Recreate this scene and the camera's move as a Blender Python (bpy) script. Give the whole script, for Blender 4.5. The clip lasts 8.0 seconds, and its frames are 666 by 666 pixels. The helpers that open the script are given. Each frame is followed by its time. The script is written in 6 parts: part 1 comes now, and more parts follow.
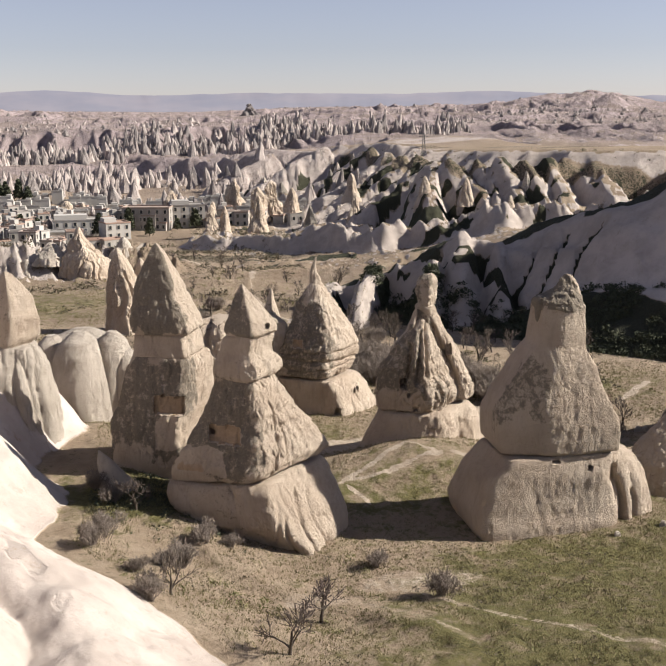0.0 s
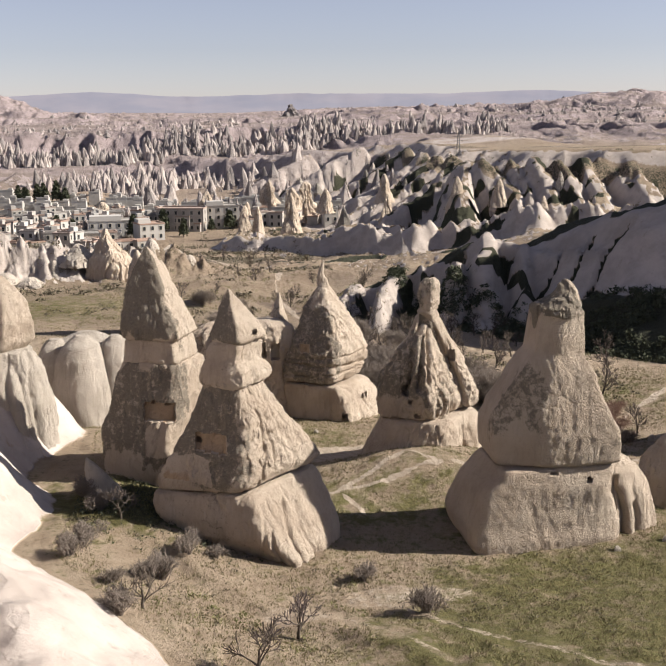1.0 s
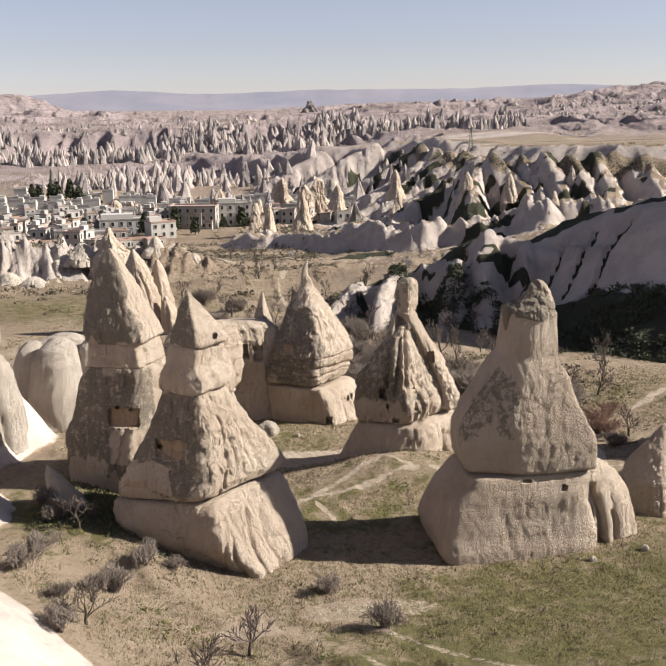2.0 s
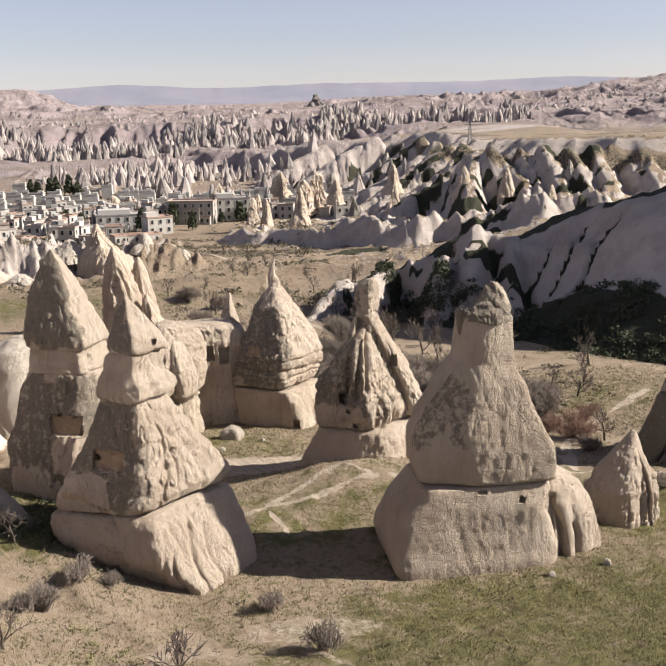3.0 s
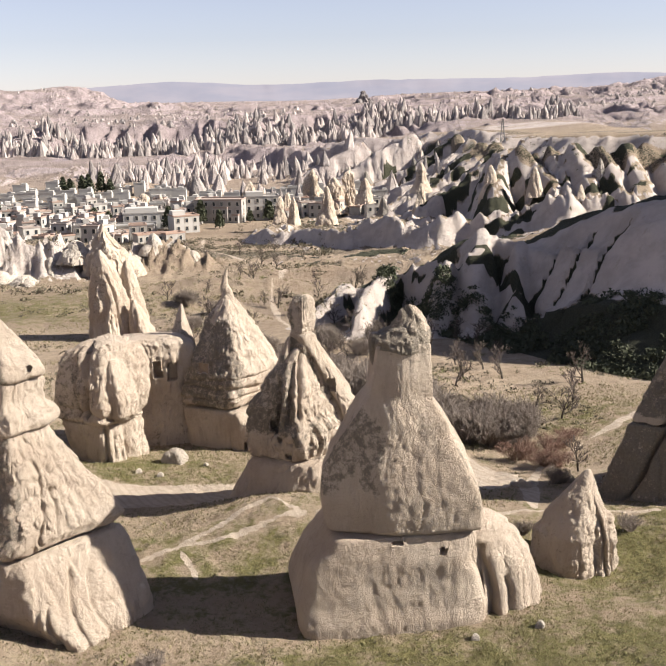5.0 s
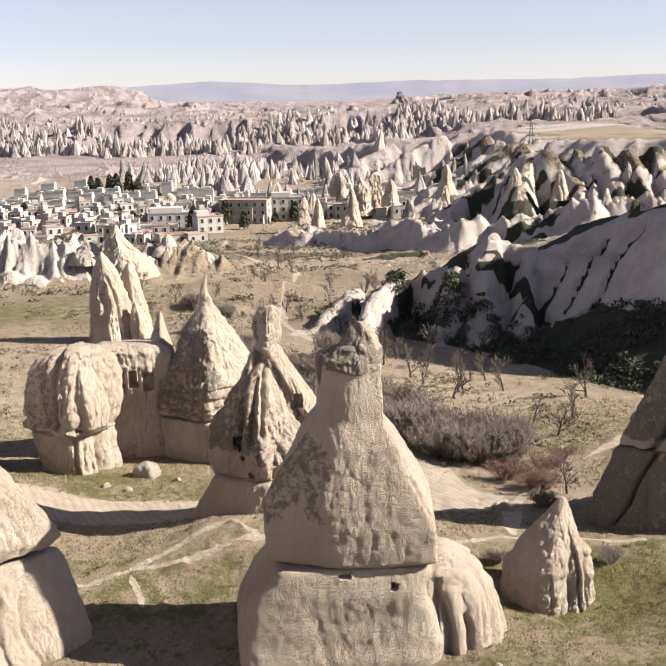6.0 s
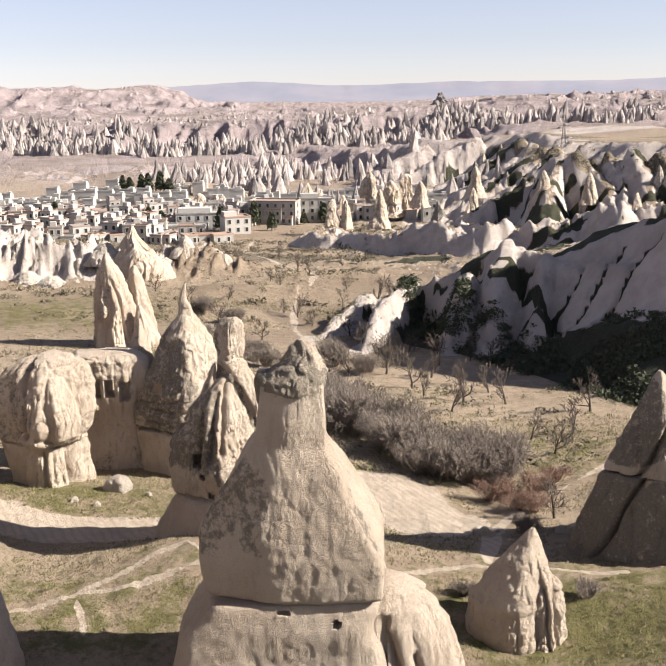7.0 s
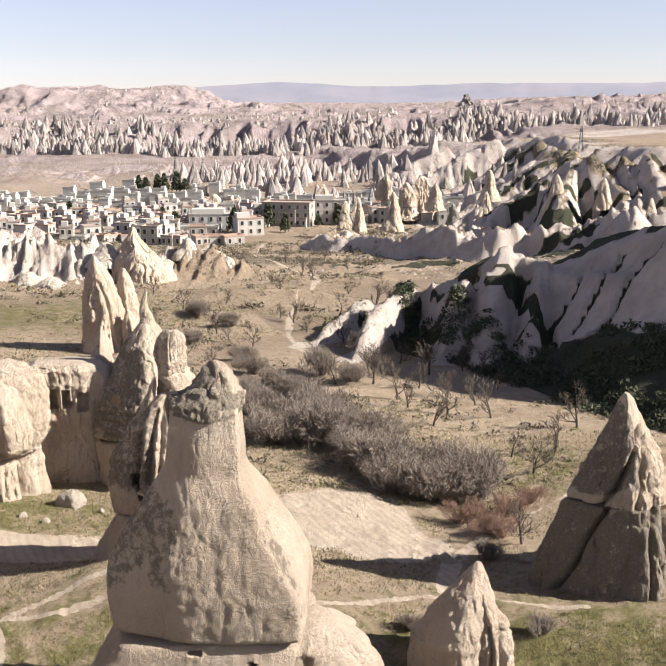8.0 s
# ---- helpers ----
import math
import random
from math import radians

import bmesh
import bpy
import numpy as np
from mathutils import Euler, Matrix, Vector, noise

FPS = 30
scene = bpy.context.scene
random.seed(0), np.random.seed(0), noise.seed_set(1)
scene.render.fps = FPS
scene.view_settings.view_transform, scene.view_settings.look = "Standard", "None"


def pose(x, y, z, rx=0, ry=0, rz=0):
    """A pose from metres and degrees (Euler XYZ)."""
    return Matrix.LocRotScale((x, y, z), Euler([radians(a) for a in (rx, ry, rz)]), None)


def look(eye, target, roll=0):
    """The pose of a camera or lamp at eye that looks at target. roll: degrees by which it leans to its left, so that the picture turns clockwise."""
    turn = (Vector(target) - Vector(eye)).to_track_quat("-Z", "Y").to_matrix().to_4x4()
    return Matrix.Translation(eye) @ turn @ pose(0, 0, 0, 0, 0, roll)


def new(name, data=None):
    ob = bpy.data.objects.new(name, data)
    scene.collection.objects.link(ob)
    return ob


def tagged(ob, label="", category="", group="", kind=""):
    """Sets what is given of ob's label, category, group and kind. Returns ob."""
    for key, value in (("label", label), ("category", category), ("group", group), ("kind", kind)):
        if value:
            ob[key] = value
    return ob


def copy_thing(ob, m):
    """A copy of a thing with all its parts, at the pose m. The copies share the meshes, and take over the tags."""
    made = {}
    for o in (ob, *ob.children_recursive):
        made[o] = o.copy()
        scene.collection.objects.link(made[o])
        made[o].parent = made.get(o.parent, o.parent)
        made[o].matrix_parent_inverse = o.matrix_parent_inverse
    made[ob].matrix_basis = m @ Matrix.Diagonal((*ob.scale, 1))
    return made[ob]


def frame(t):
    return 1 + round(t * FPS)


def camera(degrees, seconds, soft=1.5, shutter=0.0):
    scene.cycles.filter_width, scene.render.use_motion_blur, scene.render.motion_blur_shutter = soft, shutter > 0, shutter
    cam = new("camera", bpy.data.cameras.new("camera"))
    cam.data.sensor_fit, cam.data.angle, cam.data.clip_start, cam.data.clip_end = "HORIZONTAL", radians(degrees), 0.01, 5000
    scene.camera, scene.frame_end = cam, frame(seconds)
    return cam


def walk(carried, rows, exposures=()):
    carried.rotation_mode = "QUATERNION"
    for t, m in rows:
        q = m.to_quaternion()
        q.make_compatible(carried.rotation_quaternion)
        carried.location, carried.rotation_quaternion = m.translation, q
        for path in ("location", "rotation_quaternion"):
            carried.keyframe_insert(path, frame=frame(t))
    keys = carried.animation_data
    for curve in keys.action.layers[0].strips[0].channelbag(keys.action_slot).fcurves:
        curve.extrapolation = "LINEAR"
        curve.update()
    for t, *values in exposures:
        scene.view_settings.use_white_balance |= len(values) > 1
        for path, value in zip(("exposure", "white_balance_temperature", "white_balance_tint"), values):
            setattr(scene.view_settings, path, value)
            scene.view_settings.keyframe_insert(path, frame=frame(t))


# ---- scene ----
cam = camera(35.9, 8.0)
PATH = [
    (0, (-2.0, -3.066, 27.626), (-1.708, -1.133, 27.203), -0.2),
    (0.5, (-0.394, -2.482, 27.643), (-0.14, -0.543, 27.222), -0.3),
    (1, (1.554, -1.812, 27.644), (1.764, 0.131, 27.222), -0.5),
    (1.5, (3.43, -1.04, 27.616), (3.613, 0.905, 27.192), -0.8),
    (3, (9.293, 2.532, 27.535), (9.442, 4.477, 27.095), -1.3),
    (3.5, (11.284, 4.001, 27.539), (11.426, 5.946, 27.096), -1.4),
    (4, (13.466, 5.61, 27.528), (13.589, 7.556, 27.084), -1.4),
    (4.5, (15.587, 7.261, 27.505), (15.674, 9.21, 27.06), -1.4),
    (6, (22.25, 12.581, 27.424), (22.231, 14.531, 26.982), -1.1),
    (6.5, (24.436, 14.43, 27.378), (24.377, 16.38, 26.937), -0.9),
    (7, (26.639, 16.193, 27.405), (26.543, 18.142, 26.965), -0.8),
    (7.5, (28.957, 18.154, 27.431), (28.828, 20.101, 26.993), -0.6),
    (8, (30.934, 19.837, 27.449), (30.789, 21.784, 27.011), -0.4),
]
walk(cam, [(t, look(eye, target, roll)) for t, eye, target, roll in PATH],
     exposures=[(0, 0.93), (1.5, 1.0), (3.5, 1.15), (4.5, 1.28), (6.5, 1.41), (8, 1.42)])

SUN_TO = (1.0, -0.115, 0.66)
world = bpy.data.worlds.new("world")
scene.world = world
world.use_nodes = True
sky = world.node_tree.nodes.new("ShaderNodeTexSky")
sky.sky_type, sky.sun_disc = "NISHITA", False
sky.sun_elevation, sky.sun_rotation = radians(33), radians(96.5)
sky.air_density, sky.dust_density, sky.ozone_density = 1.0, 0.3, 1.5
sky.altitude = 1100
backing = world.node_tree.nodes["Background"]
backing.inputs["Strength"].default_value = 0.050
thin = world.node_tree.nodes.new("ShaderNodeHueSaturation")
thin.inputs["Saturation"].default_value = 0.6
world.node_tree.links.new(sky.outputs[0], thin.inputs["Color"])
soft_tint = world.node_tree.nodes.new("ShaderNodeMix")
soft_tint.data_type, soft_tint.blend_type = "RGBA", "MULTIPLY"
soft_tint.inputs["Factor"].default_value = 1.0
soft_tint.inputs[7].default_value = (1.0, 0.945, 1.07, 1)
world.node_tree.links.new(thin.outputs[0], soft_tint.inputs[6])
world.node_tree.links.new(soft_tint.outputs[2], backing.inputs[0])
sun = new("sun", bpy.data.lights.new("sun", "SUN"))
sun.data.energy, sun.data.angle, sun.data.color = 5.0, radians(0.6), (1.0, 0.94, 0.855)
sun.matrix_world = look(SUN_TO, (0, 0, 0))


# ---------- materials ----------
class Nodes:
    """A small builder for node materials."""

    def __init__(self, name, roughness=0.9):
        self.m = bpy.data.materials.new(name)
        self.m.use_nodes = True
        self.t = self.m.node_tree
        self.b = self.t.nodes["Principled BSDF"]
        self.b.inputs["Roughness"].default_value = roughness
        self.b.inputs["Specular IOR Level"].default_value = 0.2

    def add(self, kind, **sockets):
        n = self.t.nodes.new(kind)
        for key, value in sockets.items():
            self.put(n.inputs[key.replace("_", " ")], value)
        return n

    def put(self, socket, value):
        if isinstance(value, bpy.types.NodeSocket):
            self.t.links.new(value, socket)
        else:
            socket.default_value = value

    def where(self, stretch=(1, 1, 1)):
        g = self.add("ShaderNodeNewGeometry")
        if stretch == (1, 1, 1):
            return g.outputs["Position"]
        n = self.add("ShaderNodeVectorMath")
        n.operation = "MULTIPLY"
        self.put(n.inputs[0], g.outputs["Position"])
        n.inputs[1].default_value = stretch
        return n.outputs[0]

    def noise(self, scale, detail=5, rough=0.6, at=None):
        n = self.add("ShaderNodeTexNoise", Scale=scale, Detail=detail, Roughness=rough)
        self.put(n.inputs["Vector"], at or self.where())
        return n.outputs["Fac"]

    def warp(self, at, scale, amount):
        n = self.add("ShaderNodeTexNoise", Scale=scale, Detail=3)
        self.put(n.inputs["Vector"], at)
        s = self.add("ShaderNodeVectorMath")
        s.operation = "SCALE"
        self.put(s.inputs[0], n.outputs["Color"])
        s.inputs["Scale"].default_value = amount
        a = self.add("ShaderNodeVectorMath")
        self.put(a.inputs[0], at)
        self.put(a.inputs[1], s.outputs[0])
        return a.outputs[0]

    def ramp(self, fac, a, b):
        n = self.add("ShaderNodeMapRange", From_Min=a, From_Max=b)
        n.interpolation_type = "SMOOTHSTEP"
        self.put(n.inputs["Value"], fac)
        return n.outputs["Result"]

    def math(self, op, a, b):
        n = self.add("ShaderNodeMath")
        n.operation = op
        self.put(n.inputs[0], a)
        self.put(n.inputs[1], b)
        return n.outputs[0]

    def mix(self, fac, a, b):
        n = self.add("ShaderNodeMix")
        n.data_type = "RGBA"
        self.put(n.inputs["Factor"], fac)
        self.put(n.inputs[6], a if isinstance(a, bpy.types.NodeSocket) else (*a, 1))
        self.put(n.inputs[7], b if isinstance(b, bpy.types.NodeSocket) else (*b, 1))
        return n.outputs[2]

    def attr(self, name):
        n = self.add("ShaderNodeAttribute")
        n.attribute_name = name
        return n.outputs["Fac"]

    def relief(self, height, strength=0.5, distance=0.1):
        n = self.add("ShaderNodeBump", Strength=strength, Distance=distance)
        self.put(n.inputs["Height"], height)
        self.put(self.b.inputs["Normal"], n.outputs[0])

    def done(self, colour):
        self.put(self.b.inputs["Base Color"], colour if isinstance(colour, bpy.types.NodeSocket) else (*colour, 1))
        return self.m


def rock_material(name, pale, mid, crust, grain=1.0):
    n = Nodes(name, 0.95)
    big = n.noise(0.35 * grain, 4)
    streak = n.noise(1.0 * grain, 5, 0.6, n.where((1.3, 1.3, 0.22)))
    fine = n.noise(7.0 * grain, 8, 0.75)
    base = n.mix(n.ramp(big, 0.35, 0.68), pale, mid)
    base = n.mix(n.math("MULTIPLY", n.ramp(streak, 0.55, 0.72), 0.35), base, tuple(c * 0.72 for c in mid))
    spots = n.noise(2.6 * grain, 8, 0.8)
    cover = n.math("ADD", n.attr("crust"), n.math("MULTIPLY", n.math("SUBTRACT", spots, 0.5), 1.8))
    crusty = n.mix(n.ramp(fine, 0.3, 0.7), tuple(c * 0.72 for c in crust), tuple(c * 1.3 for c in crust))
    cover = n.math("ADD", cover, n.math("MULTIPLY", n.math("SUBTRACT", streak, 0.5), 0.5))
    base = n.mix(n.math("MULTIPLY", n.ramp(cover, 0.40, 0.66), 0.82), base, crusty)
    mott = n.noise(4.0 * grain, 9, 0.85)
    base = n.mix(n.math("MULTIPLY", n.ramp(mott, 0.54, 0.66), 0.26), base, tuple(c * 0.58 for c in mid))
    base = n.mix(n.math("MULTIPLY", n.ramp(fine, 0.57, 0.70), 0.24), base, tuple(c * 0.6 for c in mid))
    grit = n.noise(18.0 * grain, 4, 0.7)
    cells = n.add("ShaderNodeTexVoronoi", Scale=0.9 * grain)
    cells.feature = "DISTANCE_TO_EDGE"
    n.put(cells.inputs["Vector"], n.warp(n.where((1.0, 1.0, 0.45)), 1.6 * grain, 0.55))
    crack = n.math("MULTIPLY", n.ramp(cells.outputs["Distance"], 0.035, 0.0), n.ramp(big, 0.46, 0.62))
    base = n.mix(n.math("MULTIPLY", crack, 0.12), base, tuple(c * 0.35 for c in mid))
    base = n.mix(n.math("MULTIPLY", n.ramp(grit, 0.55, 0.68), 0.16), base, tuple(c * 0.5 for c in mid))
    fresh = n.mix(n.ramp(mott, 0.35, 0.65), (0.488, 0.340, 0.215), (0.400, 0.274, 0.170))
    base = n.mix(n.math("MULTIPLY", n.ramp(n.attr("crust"), -0.45, -0.85), 0.75), base, fresh)
    rills = n.noise(2.2 * grain, 6, 0.65, n.where((1.6, 1.6, 0.35)))
    base = n.mix(n.math("MULTIPLY", n.ramp(rills, 0.5, 0.36), 0.14), base, tuple(c * 0.62 for c in mid))
    worn = n.math("ADD", n.math("MULTIPLY", rills, 0.4), n.math("ADD", n.math("MULTIPLY", fine, 0.9), n.math("MULTIPLY", grit, 0.25)))
    worn = n.math("ADD", worn, n.math("SUBTRACT", n.math("ADD", spots, n.math("MULTIPLY", streak, 0.8)), n.math("MULTIPLY", crack, 0.12)))
    n.relief(worn, 1.0, 0.26)
    return n.done(base)


FAR_TUFF = rock_material("far_tuff", (0.45, 0.388, 0.352), (0.37, 0.315, 0.285), (0.17, 0.152, 0.145))
TUFF = rock_material("pale_tuff", (0.55, 0.455, 0.36), (0.465, 0.37, 0.285), (0.165, 0.142, 0.112))
WHITE_TUFF = rock_material("white_tuff", (0.52, 0.455, 0.385), (0.43, 0.37, 0.305), (0.16, 0.145, 0.125))


def ground_material():
    n = Nodes("dry_ground", 1.0)
    mid_n, clods, fine = n.noise(0.6, 6, 0.65), n.noise(1.9, 8, 0.8), n.noise(6.0, 6, 0.8)
    soil = n.mix(n.ramp(mid_n, 0.3, 0.7), (0.329, 0.250, 0.173), (0.488, 0.388, 0.283))
    soil = n.mix(n.math("MULTIPLY", n.ramp(n.noise(0.05, 4), 0.4, 0.65), 0.45), soil, (0.244, 0.179, 0.124))
    soil = n.mix(n.math("MULTIPLY", n.attr("plot"), 0.75), soil, (0.201, 0.149, 0.112))
    # far soil shifts to pink-grey: distance haze put into the colour
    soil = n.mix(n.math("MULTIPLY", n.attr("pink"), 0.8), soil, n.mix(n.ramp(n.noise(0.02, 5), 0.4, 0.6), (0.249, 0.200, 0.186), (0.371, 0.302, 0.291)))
    grass = n.mix(n.ramp(clods, 0.3, 0.7), (0.055, 0.055, 0.02), (0.225, 0.195, 0.084))
    grass = n.mix(n.math("MULTIPLY", n.ramp(n.noise(0.22, 4), 0.42, 0.62), 0.6), grass, (0.142, 0.128, 0.052))
    cover = n.math("ADD", n.attr("green"), n.math("MULTIPLY", n.math("SUBTRACT", mid_n, 0.5), 1.6))
    cover = n.math("ADD", cover, n.math("MULTIPLY", n.math("SUBTRACT", clods, 0.5), 1.0))
    col = n.mix(n.ramp(cover, 0.3, 0.75), soil, grass)
    col = n.mix(n.math("MULTIPLY", n.ramp(clods, 0.52, 0.66), 0.5), col, (0.082, 0.068, 0.032))
    col = n.mix(n.math("MULTIPLY", n.ramp(fine, 0.55, 0.7), 0.45), col, (0.078, 0.063, 0.034))
    scrub = n.mix(n.ramp(fine, 0.35, 0.65), (0.026, 0.028, 0.018), (0.068, 0.066, 0.042))
    cover = n.math("ADD", n.attr("scrub"), n.math("MULTIPLY", n.math("SUBTRACT", clods, 0.5), 1.2))
    col = n.mix(n.ramp(cover, 0.4, 0.6), col, scrub)
    rock = n.mix(n.ramp(n.noise(0.25, 5), 0.35, 0.65), (0.525, 0.454, 0.403), (0.415, 0.354, 0.311))
    rill = n.noise(1.1, 8, 0.75, n.where((1, 1, 0.4)))
    rock = n.mix(n.math("MULTIPLY", n.ramp(rill, 0.55, 0.68), 0.35), rock, (0.268, 0.217, 0.165))
    # far rock gets the same painted haze tone
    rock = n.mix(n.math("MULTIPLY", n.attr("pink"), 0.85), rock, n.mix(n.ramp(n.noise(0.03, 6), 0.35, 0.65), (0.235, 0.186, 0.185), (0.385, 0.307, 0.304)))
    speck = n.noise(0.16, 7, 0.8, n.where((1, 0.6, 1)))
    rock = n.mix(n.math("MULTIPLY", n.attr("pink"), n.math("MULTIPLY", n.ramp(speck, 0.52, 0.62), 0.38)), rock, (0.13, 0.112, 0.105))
    cover = n.math("ADD", n.attr("rock"), n.math("MULTIPLY", n.math("SUBTRACT", clods, 0.5), 0.7))
    col = n.mix(n.ramp(cover, 0.42, 0.58), col, rock)
    furrow = n.add("ShaderNodeTexWave", Scale=0.9, Distortion=6.0, Detail=3.0, Detail_Scale=0.6)
    furrow.bands_direction = "DIAGONAL"
    n.put(furrow.inputs["Vector"], n.where((1, 0.55, 0)))
    dust = n.mix(n.ramp(mid_n, 0.3, 0.7), (0.43, 0.348, 0.268), (0.52, 0.43, 0.34))
    dust = n.mix(n.math("MULTIPLY", n.ramp(furrow.outputs["Fac"], 0.6, 0.1), 0.25), dust, (0.281, 0.217, 0.161))
    cover = n.math("ADD", n.attr("path"), n.math("MULTIPLY", n.math("SUBTRACT", clods, 0.5), 0.9))
    col = n.mix(n.ramp(cover, 0.42, 0.58), col, dust)
    soft = n.math("SUBTRACT", 1.0, n.math("MULTIPLY", n.ramp(n.attr("rock"), 0.3, 0.7), n.math("SUBTRACT", 0.72, n.math("MULTIPLY", n.attr("craggy"), 0.6))))
    rough = n.math("ADD", fine, n.math("ADD", n.math("MULTIPLY", mid_n, 2.3), n.math("MULTIPLY", clods, 1.7)))
    rough = n.math("ADD", rough, n.math("MULTIPLY", n.attr("craggy"), n.math("MULTIPLY", rill, 3.0)))
    rough = n.math("ADD", n.math("MULTIPLY", soft, rough), n.math("MULTIPLY", n.attr("pink"), n.math("MULTIPLY", speck, 26.0)))
    n.relief(rough, 0.85, 0.28)
    return n.done(col)


GROUND = ground_material()


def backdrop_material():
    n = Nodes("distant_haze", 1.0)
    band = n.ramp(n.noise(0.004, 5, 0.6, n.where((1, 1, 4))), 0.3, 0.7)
    # haze over the hills painted as bluish tones, plus a faint glow
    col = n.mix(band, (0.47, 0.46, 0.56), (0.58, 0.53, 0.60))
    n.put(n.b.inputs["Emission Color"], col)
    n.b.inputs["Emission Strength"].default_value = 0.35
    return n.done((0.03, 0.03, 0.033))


HAZE = backdrop_material()


def plain_material(name, a, b, scale=3.0, roughness=0.9, island=False, shift=None):
    """Two tones mixed by noise, and by a random number for each object or each loose piece."""
    n = Nodes(name, roughness)
    col = n.mix(n.ramp(n.noise(scale, 4), 0.3, 0.7), a, b)
    if shift:
        g = n.add("ShaderNodeNewGeometry") if island else n.add("ShaderNodeObjectInfo")
        col = n.mix(g.outputs["Random Per Island" if island else "Random"], col, shift)
    return n.done(col)


BARK = plain_material("grey_bark", (0.052, 0.041, 0.031), (0.096, 0.078, 0.063), 6)
TWIG = plain_material("bare_twigs", (0.074, 0.058, 0.044), (0.126, 0.100, 0.080), 2, shift=(0.096, 0.074, 0.067))
BRUSH = plain_material("grey_brush", (0.15, 0.122, 0.10), (0.26, 0.215, 0.18), 1.0, island=True, shift=(0.19, 0.155, 0.13))
SCRUB = plain_material("brown_scrub", (0.065, 0.055, 0.04), (0.13, 0.105, 0.078), 1.0, island=True, shift=(0.15, 0.13, 0.085))
RED_BRUSH = plain_material("red_brush", (0.16, 0.09, 0.065), (0.24, 0.15, 0.11), 1.0, island=True, shift=(0.2, 0.13, 0.1))
STRAW = plain_material("dry_grass", (0.205, 0.165, 0.09), (0.31, 0.255, 0.155), 0.5, island=True, shift=(0.15, 0.135, 0.062))
LEAF = plain_material("dark_leaf", (0.038, 0.045, 0.027), (0.085, 0.09, 0.052), 0.8, island=True, shift=(0.07, 0.075, 0.048))
WEED = plain_material("dull_weed", (0.096, 0.104, 0.037), (0.163, 0.155, 0.067), 0.6, island=True, shift=(0.222, 0.200, 0.096))
PLASTER = plain_material("town_plaster", (0.25, 0.228, 0.205), (0.37, 0.34, 0.305), 0.25, shift=(0.46, 0.435, 0.40))
ROOFING = plain_material("flat_roof", (0.20, 0.19, 0.18), (0.34, 0.325, 0.30), 0.3, shift=(0.33, 0.23, 0.18))
FRAME = plain_material("stone_surround", (0.407, 0.370, 0.318), (0.444, 0.407, 0.355), 1)
IRON = plain_material("grey_steel", (0.10, 0.10, 0.10), (0.16, 0.15, 0.15), 2, 0.6)


def glass_material():
    n = Nodes("dark_pane", 0.12)
    n.b.inputs["Specular IOR Level"].default_value = 0.5
    return n.done((0.03, 0.035, 0.04))


PANE = glass_material()


# ---------- noise and terrain ----------
def lattice(ix, iy, iz, seed):
    h = (ix.astype(np.int64) * 374761393 + iy.astype(np.int64) * 668265263 + iz.astype(np.int64) * 2147483647 + seed * 974711) & 0xFFFFFFFF
    h = ((h ^ (h >> 13)) * 1274126177) & 0xFFFFFFFF
    h = ((h ^ (h >> 16)) * 2246822519) & 0xFFFFFFFF
    return ((h ^ (h >> 15)) & 0xFFFFFF) / float(0xFFFFFF)


def vnoise(x, y, z, seed=0):
    """Smooth value noise in -1..1 on arrays."""
    fx, fy, fz = np.floor(x), np.floor(y), np.floor(z)
    u, v, w = x - fx, y - fy, z - fz
    u, v, w = (t * t * t * (t * (t * 6 - 15) + 10) for t in (u, v, w))
    out = 0
    for a in (0, 1):
        for b in (0, 1):
            for c in (0, 1):
                out = out + lattice(fx + a, fy + b, fz + c, seed) * (u if a else 1 - u) * (v if b else 1 - v) * (w if c else 1 - w)
    return out * 2 - 1


def fbm(x, y, z, octaves=4, seed=0):
    out, amp, total = 0, 1.0, 0.0
    for k in range(octaves):
        out = out + amp * vnoise(x * 2 ** k + 17.3 * k, y * 2 ** k + 9.1 * k, z * 2 ** k, seed + k)
        total += amp
        amp *= 0.5
    return out / total * 1.6


def step(a, b, x):
    t = np.clip((x - a) / (b - a), 0, 1)
    return t * t * (3 - 2 * t)


def bump(x, y, cx, cy, rx, ry):
    return np.exp(-(((x - cx) / rx) ** 2 + ((y - cy) / ry) ** 2))


def spires(x, y, cell, seed, slope, low, high, flat=0.15):
    """A field of uneven cones: the height over its ground, one cone in a cell."""
    best = np.zeros_like(x)
    gx, gy = np.floor(x / cell), np.floor(y / cell)
    for a in (-1, 0, 1):
        for b in (-1, 0, 1):
            ix, iy = gx + a, gy + b
            px = (ix + 0.15 + 0.7 * lattice(ix, iy, ix * 0, seed)) * cell
            py = (iy + 0.15 + 0.7 * lattice(ix, iy, ix * 0 + 1, seed)) * cell
            h = low + (high - low) * lattice(ix, iy, ix * 0 + 2, seed) ** 2
            d = np.hypot(x - px, (y - py) * 0.9)
            s = slope * (0.75 + 0.6 * lattice(ix, iy, ix * 0 + 3, seed))
            best = np.maximum(best, np.minimum(h - s * d, h * (1 - flat)))
    return best


def line_dist(x, y, pts):
    """Distance to a line of points, and how far along it (0..1)."""
    best, along = np.full(x.shape, 1e9), np.zeros(x.shape)
    n = len(pts) - 1
    for k in range(n):
        (ax, ay), (bx, by) = pts[k][:2], pts[k + 1][:2]
        dx, dy = bx - ax, by - ay
        t = np.clip(((x - ax) * dx + (y - ay) * dy) / (dx * dx + dy * dy), 0, 1)
        d = np.hypot(x - ax - t * dx, y - ay - t * dy)
        near = d < best
        best, along = np.where(near, d, best), np.where(near, (k + t) / n, along)
    return best, along


